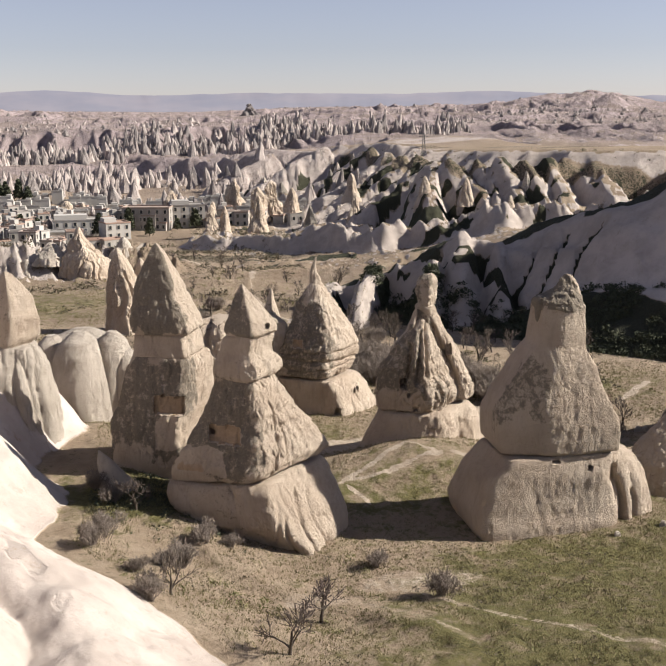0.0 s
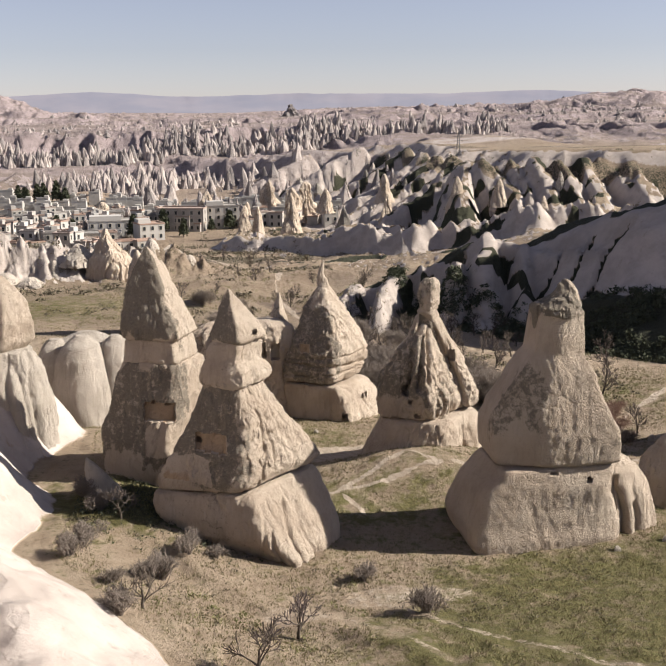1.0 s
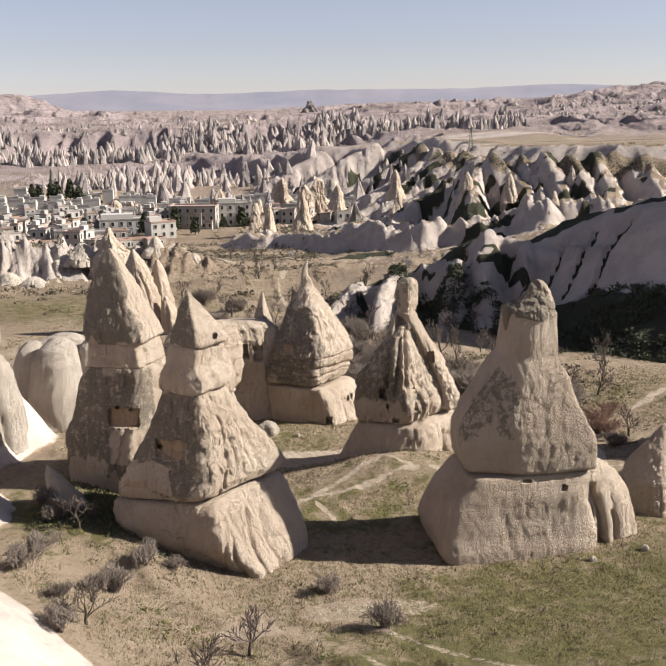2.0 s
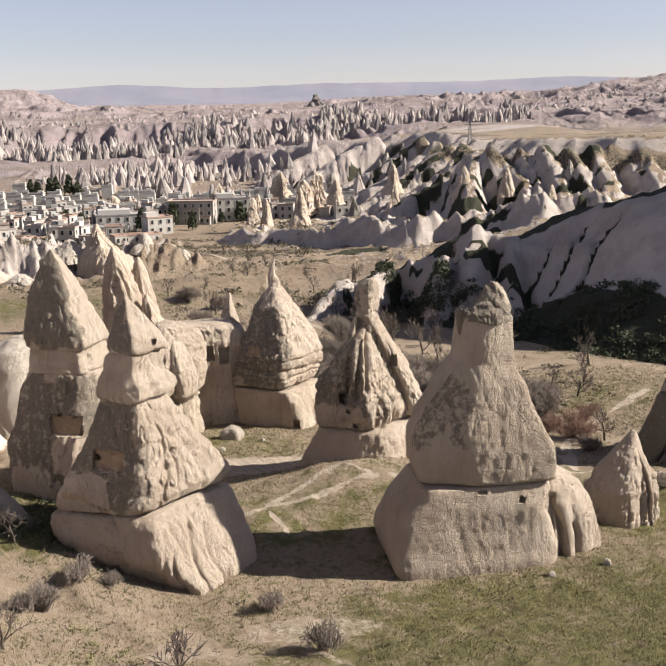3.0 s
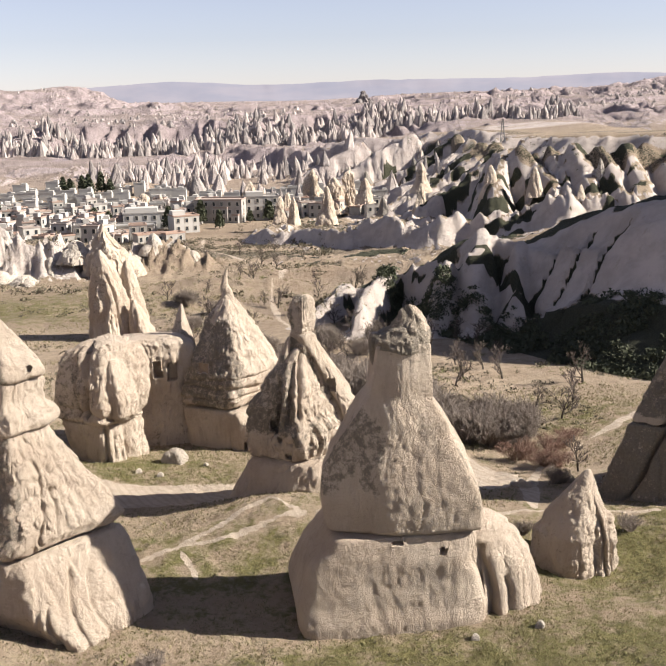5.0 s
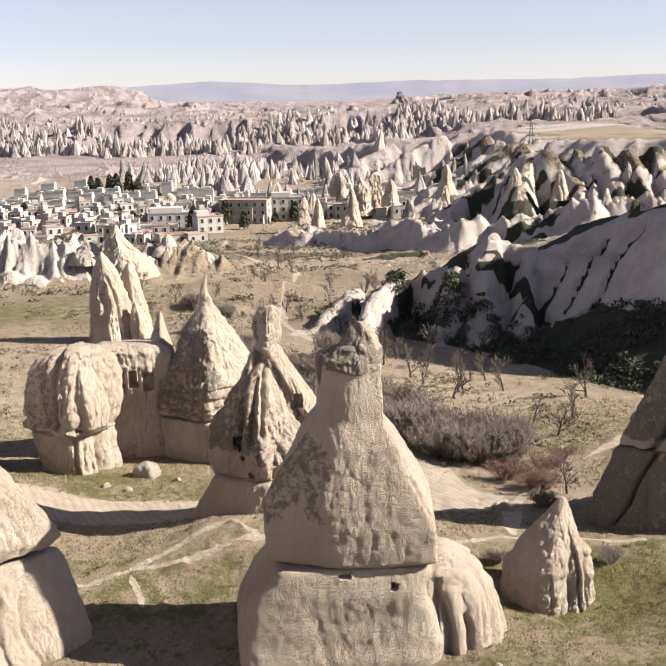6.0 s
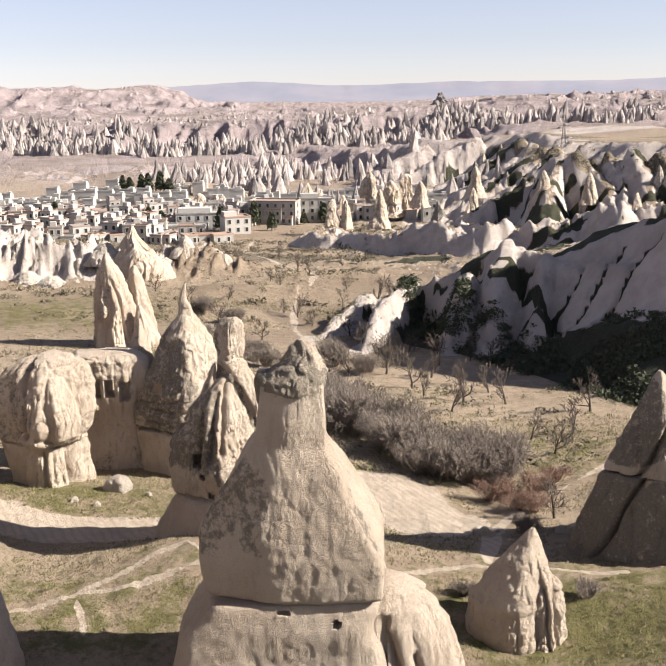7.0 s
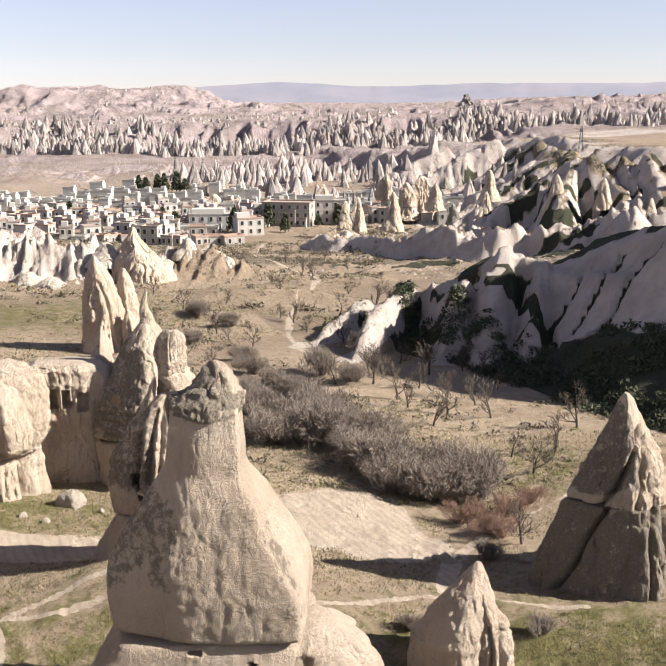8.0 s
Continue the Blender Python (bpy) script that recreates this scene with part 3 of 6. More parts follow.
    scrub = np.maximum(scrub, np.maximum(0.5 * band, 0.75 * ledge))
    rock = rock * (1 - 0.85 * np.maximum(band, ledge))
    scrub = np.maximum(scrub, 0.5 * step(0.1, 0.5, vnoise(x * 0.03, y * 0.03, 0 * x, 28)) * step(170, 260, y) * (1 - rock) * step(700, 400, y))
    rut = 1 - np.abs(vnoise((x - 24 * t) * 0.30, t * 0.9 + 0.02 * x, 0 * x, 360))
    gap2 = on_ridge * step(0.98, 0.9, t) * step(0.89, 0.95, rut + 0.08 * (0.75 - t) + 0.06 * vnoise(x * 0.6, y * 0.6, 0 * x, 364)) * step(0.35, 0.5, t)
    rock = rock * (1 - 0.95 * gap2)
    scrub = np.maximum(scrub, 0.95 * gap2)
    rock = np.maximum(rock, (0.26 + 0.42 * fbm(x * 0.02, y * 0.03, 0 * x, 4, 34)) * step(330, 420, y))
    # weight of the painted haze tone, growing with distance
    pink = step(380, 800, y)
    green = 0.24 + 0.48 * step(8, 20, x + 0.5 * (56 - y)) * step(62, 54, y) + 0.34 * bump(x, y, 13, 66, 12, 6) + 0.75 * bump(x, y, -5, 62.5, 6, 4)
    green = green + 0.35 * bump(x, y, 44, 104, 10, 12) + 0.55 * bump(x, y, 40, 67, 12, 7) + 0.40 * bump(x, y, 4, 86, 14, 5) - 0.20 * step(96, 112, y) * step(170, 150, y) + 0.35 * bump(x, y, -30, 180, 26, 20) - 0.15 * step(500, 800, y)
    u, v = 0.9 * x + 0.43 * y, 0.9 * y - 0.43 * x
    plot = lattice(np.floor(u / 16 + 0.4 * vnoise(x * 0.05, y * 0.05, 0 * x, 170)), np.floor(v / 11), np.floor(0 * x), 171)
    plot = 0.25 + 0.75 * (plot * step(120, 160, y) * step(420, 350, y) + np.where(y < 160, 0.0, 0.5) * (1 - step(120, 160, y) * step(420, 350, y)))
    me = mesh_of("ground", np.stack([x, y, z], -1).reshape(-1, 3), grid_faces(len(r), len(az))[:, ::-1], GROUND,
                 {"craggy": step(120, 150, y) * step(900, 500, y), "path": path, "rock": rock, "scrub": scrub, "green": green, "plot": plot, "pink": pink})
    return tagged(new("ground", me), "dry valley ground with tan grass, dust paths and pale badlands", "ground", kind="structure")


build_ground()


# ---------- hills at the end of sight ----------
def build_backdrop():
    az = np.radians(np.linspace(-60, 60, 700))
    deg = np.degrees(az)
    top = 104 + 9 * fbm(deg * 0.10 + 4, 0 * az, 0 * az, 2, 99) + 2.0 * fbm(deg * 0.9, 0 * az, 0 * az, 3, 100) - 26 * step(14, 24, deg) - 22 * step(-6, -13, deg)
    rows = []
    for k, (r, part) in enumerate(((4150, 0.0), (4300, 0.35), (4420, 0.8), (4480, 1.0), (4600, 1.0))):
        rough = 40 * fbm(deg * 0.5, 0 * az + k, 0 * az, 3, 101)
        rows.append(np.stack([14 + (r + rough) * np.sin(az), (r + rough) * np.cos(az), 10 + (top - 10) * part], -1))
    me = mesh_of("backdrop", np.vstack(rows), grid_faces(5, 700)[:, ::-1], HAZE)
    tagged(new("backdrop", me), "distant flat-topped hills with pale haze painted on", "hills", kind="structure")


build_backdrop()


# ---------- fairy chimneys ----------
def body(name, rings, seed, material, parent, flutes=0.25, lumps=0.2, rough=0.10, clean=(), cut=(), ribs=(), holes=(), grooves=(), slabs=(), crust=(), cell=0.12, squares=2.3, planes=(), crisp=11, tilt=(0, 0), label=""):
    """A weathered rock body: rings of (z, x, y, half width, half depth), eroded by flutes, cuts, ribs, grooves and
    holes. planes: the ways its flat faces look; crust: bands of lichen, on the broad cone with painted shade.
    """
    rg = np.array(rings, float)
    run = np.concatenate([[0], np.cumsum(np.hypot(np.diff(rg[:, 0]), np.diff(rg[:, 3])))])
    n = max(14, int(run[-1] / cell))
    u = np.linspace(0, run[-1], n)
    cols = [np.interp(u, run, rg[:, k]) for k in range(5)]
    wide = max(3, int(0.35 / cell) | 1)
    kernel = np.ones(wide) / wide
    cols = [np.convolve(np.pad(c, wide // 2, mode="edge"), kernel, "valid") for c in cols]
    seg = int(np.clip(2 * math.pi * rg[:, 3].max() / cell, 20, 340))
    th = np.linspace(0, 2 * math.pi, seg, endpoint=False)
    Z, T = np.meshgrid(cols[0], th, indexing="ij")
    CX, CY, RX, RY = (c[:, None] * np.ones((1, seg)) for c in cols[1:])
    p = 2.0 / squares
    ct, st = np.cos(T), np.sin(T)
    dx, dy = np.sign(ct) * np.abs(ct) ** p, np.sign(st) * np.abs(st) ** p
    if planes:
        turn = 0.10 * vnoise(Z * 0.22, 0 * Z, 0 * Z + 0.5, seed + 70) + 0.05 * vnoise(Z * 0.8, 0 * Z, 0 * Z + 0.5, seed + 71)
        total = 0
        for az in planes:
            total = total + np.maximum(np.cos(T + turn - math.radians(az)), 0) ** crisp
        wide_r = total ** (-1 / crisp)
        dx, dy = wide_r * ct, wide_r * st
        lo_x, hi_x, lo_y, hi_y = (f(axis=1, keepdims=True) for f in (dx.min, dx.max, dy.min, dy.max))
        dx, dy = (2 * dx - lo_x - hi_x) / (hi_x - lo_x), (2 * dy - lo_y - hi_y) / (hi_y - lo_y)
    size = np.clip(RX / 2.2, 0.10, 1.0)
    px, py = CX + RX * dx, CY + RY * dy
    o = 0 * Z
    warp = 0.5 * vnoise(px * 0.5, py * 0.5, Z * 0.25, seed + 40)
    push = lumps * 1.1 * fbm(px * 0.20 + seed, py * 0.20, Z * 0.16, 2, seed)
    sway = 0.35 * vnoise(o + seed, o, Z * 0.35, seed + 41) + 0.5 * warp
    fold = np.abs(vnoise(px * 0.75 + sway + seed * 3, py * 0.75, Z * 0.035, seed + 5))
    push += 2.0 * flutes * (np.minimum(fold, 0.42) - 0.24)
    fold = np.abs(vnoise(px * 1.9 + 1.4 * sway, py * 1.9 + seed, Z * 0.07, seed + 6))
    push += 1.1 * flutes * (np.minimum(fold, 0.35) - 0.2) * (0.6 + 0.5 * vnoise(px * 0.4, py * 0.4, Z * 0.4, seed + 7))
    octaves = 3 if cell < 0.085 else 2
    push += 0.40 * rough * fbm(px * 2.6, py * 2.6, Z * 1.7, octaves, seed + 9)
    crag = np.abs(fbm(px * 1.9 + 3, py * 1.9, Z * 1.0, octaves, seed + 60))
    push += 1.1 * rough * (np.minimum(crag, 0.42) - 0.2)
    often = min(3.4, 0.24 / cell)
    rill = np.abs(vnoise(px * often + 2 * sway, py * often + seed, Z * 0.22, seed + 13))
    push += 0.7 * rough * (np.minimum(rill, 0.3) - 0.15)
    push += 0.22 * rough * vnoise(px * 0.3, py * 0.3, Z * min(3.2, 0.26 / cell), seed + 15)
    push *= size
    for az, width, amount, lo, hi in ribs:
        d = np.abs((T - math.radians(az) + 0.05 * vnoise(Z * 0.8, o, o, seed + 11) + math.pi) % (2 * math.pi) - math.pi)
        push += amount * np.exp(-(d / math.radians(width)) ** 2) * step(lo - 0.4, lo + 0.4, Z) * step(hi + 0.6, hi - 0.6, Z)
    for x0, lean, width, depth, lo, hi in grooves:
        d = px - x0 - lean * Z - 0.25 * vnoise(Z * 0.6, o, o, seed + 16)
        push -= depth * np.exp(-(d / width) ** 2) * (st < 0.2) * step(lo - 0.3, lo + 0.3, Z) * step(hi + 0.3, hi - 0.3, Z)
    ahead = np.zeros_like(Z)
    for x0, x1, lean, amount, lo, hi in slabs:
        d = px - lean * Z - 0.16 * vnoise(Z * 0.9, o, o, seed + 18) - 0.10 * vnoise(Z * 3.1, o, o, seed + 19)
        taper = step(lo, lo + 0.45 * (hi - lo), Z) * 0.85 + 0.15
        mid_x, half = (x0 + x1) / 2, (x1 - x0) / 2
        ahead = ahead + amount * step(half * taper + 0.07, half * taper - 0.05, np.abs(d - mid_x)) * (st < 0.1) * step(lo - 0.2, lo + 0.3, Z) * step(hi + 0.8, hi - 1.2, Z)
    for zc, dip, width, depth in cut:
        d = Z - zc - dip * (px - CX) - 0.12 * vnoise(px * 0.6, py * 0.6, o, seed + 14)
        push -= depth * np.exp(-(d / width) ** 2)
    x, y = px + push * ct, py + push * st - ahead
    along = ((u - u[0]) / (u[-1] - u[0]))[:, None]
    z = Z + 0.35 * rough * fbm(px * 1.1, py * 1.1, Z * 1.1, 3, seed + 20) + (tilt[0] * (1 - along) + tilt[1] * along) * (px - CX)
    for hx, hz, w, h, depth in holes:
        y = np.where((st < 0.25) & (np.abs(x - hx) < w / 2) & (np.abs(z - hz) < h / 2), y + depth, y)
    mask = np.zeros_like(x)
    for lo, hi, az, spread, amount in crust:
        d = np.abs((T - math.radians(az) + math.pi) % (2 * math.pi) - math.pi)
        edge = 1.1 * vnoise(px * 0.8, py * 0.8, Z * 0.4, seed + 30) + 0.7 * vnoise(px * 2.1, py * 2.1, Z * 1.3, seed + 31)
        mask = np.maximum(mask, amount * step(lo - 0.5, lo + 0.5, Z + edge) * step(hi + 0.5, hi - 0.5, Z + edge) * step(math.radians(spread + 24), math.radians(spread - 6), d + 0.22 * edge))
    for hx, hz, w, h, depth in holes:
        if w > 0.8:
            mask = np.where((st < 0.25) & (np.abs(x - hx) < w / 2 + 0.02) & (np.abs(z - hz) < h / 2 + 0.02), -1.0, mask)
    for x0, x1, lo, hi in clean:
        near = 0.25 * vnoise(px * 1.2, py * 1.2, Z * 1.2, seed + 33)
        mask = mask - 0.85 * step(0.0, 0.25, x - x0 + near) * step(0.0, 0.25, x1 - x + near) * step(0.0, 0.25, z - lo + near) * step(0.0, 0.25, hi - z + near) * (st < 0.25)
    verts = np.stack([x, y, z], -1).reshape(-1, 3)
    faces = grid_faces(n, seg, True)
    j = np.arange(seg)
    cap = np.stack([(n - 1) * seg + j, (n - 1) * seg + (j + 1) % seg, np.full(seg, n * seg)], -1)
    verts, mask = np.vstack([verts, verts[-seg:].mean(0)]), np.append(mask.ravel(), 0)
    tri = np.vstack([faces[:, [0, 1, 2]], faces[:, [0, 2, 3]], cap])
    base = parent.location if parent else Vector((rg[0, 1], rg[0, 2], rg[0, 0]))
    me = mesh_of(name, verts - np.array(base), tri, material, {"crust": mask})
    me.set_sharp_from_angle(angle=radians(32))
    ob = new(name, me)
    if parent:
        ob.parent = parent
    else:
        ob.location = base
    if label:
        tagged(ob, label)
    return ob


def stand(name, x, y, z, label, category, group=""):
    """The empty at the foot of a thing, which carries its parts."""
    ob = new(name)
    ob.location = (x, y, z)
    return tagged(ob, label, category, group)


def build_chimneys():
    row = "fairy chimneys in the valley"
    # the tall one with the cap
    c = stand("fairy_chimney", 23, 62, -1.2, "tall pinkish tuff fairy chimney with dark cap and level crack", "rock chimney", row)
    body("foot", [(-1.3, 22.4, 61.6, 5.2, 3.5), (0.42, 21.9, 61.5, 5.46, 3.5), (1.26, 21.75, 61.5, 5.5, 3.4), (2.1, 21.75, 61.4, 5.25, 3.3), (3.4, 21.95, 61.3, 4.8, 3.15), (4.8, 22.45, 61.15, 4.3, 2.95), (5.2, 22.55, 61.1, 4.1, 2.8), (5.28, 22.6, 61.1, 3.6, 2.5), (5.3, 22.6, 61.1, 1, 1)],
         3, TUFF, c, flutes=0.03, lumps=0.08, rough=0.05, cell=0.10, crisp=12, planes=(-86, -4, 92, 182),
         holes=[(24.57, 4.37, 0.3, 0.3, 0.6), (22.15, 4.9, 0.55, 0.18, 0.4)], crust=[(-1, 1.6, -90, 100, 0.2)])
    body("buttress", [(-1.4, 27.9, 62.0, 2.75, 2.8), (0.1, 27.85, 62.0, 2.65, 2.6), (1.5, 27.65, 61.9, 2.5, 2.4), (2.9, 27.4, 61.8, 2.3, 2.2), (4.3, 27.0, 61.7, 1.75, 1.8), (5.0, 26.7, 61.6, 1.1, 1.2), (5.35, 26.6, 61.5, 0.3, 0.4)],
         4, TUFF, c, flutes=0.30, lumps=0.2, rough=0.08, cell=0.11, grooves=[(27.6, -0.25, 0.2, 0.5, -1, 3.2), (26.3, 0.1, 0.2, 0.5, -1, 4), (28.6, -0.3, 0.16, 0.35, -1, 2.2)])
    body("cone", [(5.33, 22.55, 61.0, 3.7, 2.5), (5.45, 22.55, 61.0, 4.05, 2.75), (6.6, 22.5, 61.0, 4.2, 2.85), (7.4, 22.45, 60.95, 4.25, 2.8), (8.75, 22.3, 60.9, 3.95, 2.6), (10.05, 22.3, 60.7, 3.2, 2.2), (11.3, 22.35, 60.5, 2.4, 1.9), (12.3, 22.3, 60.4, 1.78, 1.6), (12.6, 22.45, 60.4, 1.6, 1.52), (13.4, 22.5, 60.4, 1.56, 1.5), (13.9, 22.5, 60.4, 1.52, 1.45), (14.8, 22.55, 60.4, 1.45, 1.4), (15.3, 22.6, 60.4, 1.42, 1.35), (15.35, 22.7, 60.4, 0.6, 0.6)],
         5, TUFF, c, flutes=0.05, lumps=0.06, rough=0.06, cell=0.08, crisp=26, planes=(-114, -84, -2, 88, 178),
         crust=[(7.2, 12.0, -140, 26, 0.55), (6.4, 10.8, -36, 8, 0.58), (14.9, 16, -120, 100, 0.5)])
    body("cap", [(14.9, 22.6, 60.35, 1.4, 1.35), (15.2, 22.58, 60.35, 1.54, 1.45), (15.5, 22.6, 60.35, 1.5, 1.42), (15.75, 22.75, 60.35, 1.2, 1.15), (16.0, 22.85, 60.35, 0.95, 0.95), (16.1, 22.9, 60.35, 0.4, 0.4)],
         6, TUFF, c, flutes=0.3, lumps=0.3, rough=0.4, cell=0.07, crust=[(14, 18, -120, 150, 0.75)], label="dark lichen-covered crumbling cap")
    body("knob", [(15.6, 23.1, 60.3, 1.05, 0.95), (16.0, 23.1, 60.3, 0.95, 0.85), (16.5, 23.1, 60.3, 0.68, 0.62), (16.95, 23.05, 60.3, 0.45, 0.42), (17.3, 23.0, 60.3, 0.14, 0.14)], 61, TUFF, c, flutes=0.35, lumps=0.45, rough=0.6, cell=0.07, planes=(-125, -35, 60, 150), crust=[(15, 18, -130, 90, 0.7)])
    body("ear", [(13.9, 21.3, 60.3, 0.15, 0.25), (14.4, 21.25, 60.3, 0.24, 0.35), (15.4, 21.22, 60.3, 0.32, 0.4), (15.75, 21.25, 60.3, 0.15, 0.2)], 62, TUFF, c, flutes=0.1, lumps=0.2, rough=0.3, cell=0.07, crust=[(13, 18, -130, 90, 0.8)])
    # the hooded one
    c = stand("fairy_chimney", 3, 61, -1, "hooded tuff fairy chimney with carved niche and split foot", "rock chimney", row)
    body("foot", [(-1.2, 5.1, 60.9, 3.5, 3.5), (0.0, 4.95, 60.9, 3.8, 3.6), (0.7, 4.5, 60.9, 4.25, 3.7), (1.9, 3.3, 61.0, 5.1, 3.8), (3.0, 2.45, 61.3, 5.45, 3.8), (3.9, 2.15, 61.5, 5.35, 3.7), (4.45, 2.0, 61.6, 5.1, 3.5), (4.55, 2.0, 61.7, 4.6, 3.2), (4.6, 2.0, 61.8, 2, 2)],
         7, TUFF, c, flutes=0.16, lumps=0.18, rough=0.12, cell=0.10, planes=(-122, -34, 60, 150), tilt=(0, 0.11), grooves=[(5.9, -0.25, 0.14, 0.3, -1, 3.5), (6.9, -0.3, 0.12, 0.25, -1, 3), (4.6, -0.15, 0.12, 0.25, -1, 2.5)], crust=[(-1, 4.5, -150, 60, 0.3)])
    body("skirt", [(4.65, 2.05, 61.7, 4.6, 3.2), (4.8, 2.1, 61.6, 5.0, 3.5), (5.3, 2.2, 61.5, 5.15, 3.6), (5.75, 2.28, 61.5, 5.0, 3.5), (7.05, 2.35, 61.5, 4.15, 3.1), (8.35, 2.28, 61.5, 3.25, 2.6), (9.65, 2.18, 61.4, 2.42, 2.2), (10.66, 2.1, 61.4, 1.95, 1.85), (11.05, 2.05, 61.4, 1.75, 1.7), (11.1, 2.05, 61.4, 1, 1)],
         8, TUFF, c, flutes=0.08, lumps=0.18, rough=0.2, cell=0.10, planes=(-124, -36, 60, 150), tilt=(0.11, 0), grooves=[(4.5, -0.12, 0.08, 0.2, 5, 9.5), (6.3, -0.3, 0.07, 0.14, 5.4, 8)], holes=[(0.5, 7.5, 1.9, 1.05, 0.35), (-0.2, 7.53, 0.26, 0.3, 0.8), (0.9, 8.1, 0.5, 0.12, 0.5)], clean=[(-2.6, 0.5, 5.0, 6.7)], crust=[(5.4, 11, -138, 52, 0.70)])
    body("collar", [(10.9, 2.1, 61.4, 1.6, 1.6), (11.1, 2.2, 61.3, 1.95, 1.85), (11.5, 2.22, 61.3, 2.05, 1.9), (12.05, 2.2, 61.3, 1.9, 1.8), (12.4, 2.05, 61.3, 1.6, 1.5), (12.9, 2.05, 61.3, 1.46, 1.42), (13.5, 2.2, 61.3, 1.5, 1.45), (13.75, 2.25, 61.3, 1.42, 1.4), (13.8, 2.3, 61.2, 0.8, 0.8)], 9, TUFF, c, flutes=0.15, lumps=0.3, rough=0.2, cell=0.085, planes=(-128, -40, 60, 150), crust=[(10.9, 12.2, -150, 40, 0.4)])
    body("hood", [(13.65, 2.3, 61.2, 1.35, 1.35), (13.85, 2.38, 61.2, 1.66, 1.6), (14.1, 2.4, 61.2, 1.66, 1.6), (14.5, 2.38, 61.2, 1.5, 1.45), (15.13, 2.27, 61.2, 1.2, 1.15), (15.88, 2.06, 61.2, 0.76, 0.75), (16.6, 1.92, 61.2, 0.3, 0.3), (17.0, 1.88, 61.2, 0.045, 0.045)], 10, TUFF, c, flutes=0.10, lumps=0.10, rough=0.16, cell=0.08, planes=(-130, -42, 55, 150), holes=[(3.4, 14.25, 0.28, 0.32, 0.5)], crust=[(13.3, 17, -140, 60, 0.72), (13.6, 15.5, -40, 20, 0.3)], label="grey-brown pointed hood")
    # the pointed one with the crusted cone
    c = stand("fairy_chimney", -4, 69, 2, "pointed tuff fairy chimney with crusted cone and carved niche", "rock chimney", row)
    body("foot", [(1.0, -4.0, 69, 3.4, 3.3), (3.5, -3.8, 69, 3.3, 3.2), (4.9, -3.72, 69, 3.42, 3.2), (6.2, -3.64, 69, 3.52, 3.1), (7.4, -3.32, 69, 3.4, 3), (8.7, -2.9, 69, 3.2, 2.9), (9.9, -2.75, 69, 2.96, 2.75), (10.85, -2.8, 69, 2.6, 2.5), (11.0, -2.85, 69, 2.3, 2.3), (11.05, -2.9, 69, 1, 1)], 11, TUFF, c, flutes=0.16, lumps=0.25, rough=0.18, planes=(-110, -22, 70, 160), holes=[(-3.0, 7.7, 2.1, 1.2, 0.35), (-3.4, 8.35, 0.35, 0.16, 0.7), (-2.4, 8.3, 0.35, 0.16, 0.7)], clean=[(-4.2, -1.8, 4.6, 6.9)], crust=[(4.5, 10.7, -120, 65, 0.66)])
    body("neck", [(10.85, -2.9, 69, 2.2, 2.2), (11.0, -2.9, 69, 2.5, 2.4), (11.8, -3.0, 69, 2.38, 2.3), (12.4, -2.98, 69, 2.3, 2.2), (12.6, -2.95, 69, 2.2, 2.1), (12.65, -2.9, 69, 1, 1)], 12, TUFF, c, flutes=0.15, lumps=0.2, rough=0.16, planes=(-108, -20, 70, 160), crust=[(11.6, 13, -40, 30, 0.4)])
    body("cone", [(12.5, -2.9, 69, 2.2, 2.1), (12.7, -2.87, 69, 2.5, 2.35), (13.6, -3.03, 68.9, 2.36, 2.2), (14.85, -3.27, 68.9, 1.95, 1.8), (16.37, -3.4, 68.8, 1.4, 1.3), (17.86, -3.45, 68.7, 0.68, 0.62), (18.5, -3.52, 68.7, 0.25, 0.25), (18.75, -3.55, 68.7, 0.045, 0.045)], 13, TUFF, c, flutes=0.10, lumps=0.10, rough=0.18, cell=0.10, planes=(-106, -16, 70, 165), crust=[(12.6, 18.9, -125, 62, 0.78)], label="cone dark with lichen crust")
    # the spiked one
    c = stand("fairy_chimney", 12.5, 94.4, -3, "orange-tinted tuff fairy chimney with thin spike and doorway", "rock chimney", row)
    body("foot", [(-3.2, 12.5, 94.5, 4.75, 4.3), (-0.9, 12.4, 94.5, 4.8, 4.2), (1.3, 11.6, 94.5, 4.25, 3.8), (2.2, 11.15, 94.5, 3.85, 3.5), (2.3, 11.1, 94.5, 3.4, 3.1), (2.35, 11.1, 94.5, 1, 1)], 17, TUFF, c, flutes=0.2, lumps=0.15, rough=0.14, planes=(-120, -34, 60, 150), holes=[(12.6, -0.6, 0.5, 0.8, 0.8), (14.6, 0.8, 0.2, 0.5, 0.5), (14.95, 0.8, 0.2, 0.5, 0.5)])
    body("cone", [(2.45, 10.75, 94.5, 3.2, 3.0), (2.65, 10.75, 94.5, 3.6, 3.3), (3.3, 10.9, 94.5, 3.85, 3.5), (4.2, 11.05, 94.5, 4.0, 3.5), (5.2, 11.3, 94.5, 3.85, 3.4), (7.35, 11.25, 94.7, 2.85, 2.6), (9.45, 11.1, 94.9, 1.8, 1.7), (10.7, 11.1, 95, 0.95, 0.9), (11.2, 11.12, 95.1, 0.55, 0.5), (11.3, 11.12, 95.1, 0.2, 0.2)], 18, TUFF, c, flutes=0.16, lumps=0.2, rough=0.24, cell=0.09, crisp=6, planes=(-122, -36, 60, 150), cut=[(4.9, 0.06, 0.12, 0.18), (4.1, -0.04, 0.16, 0.26), (3.3, 0.05, 0.12, 0.2)], holes=[(9.0, 5.75, 0.9, 0.75, 0.18)], crust=[(2.6, 10.5, -126, 54, 0.62)])
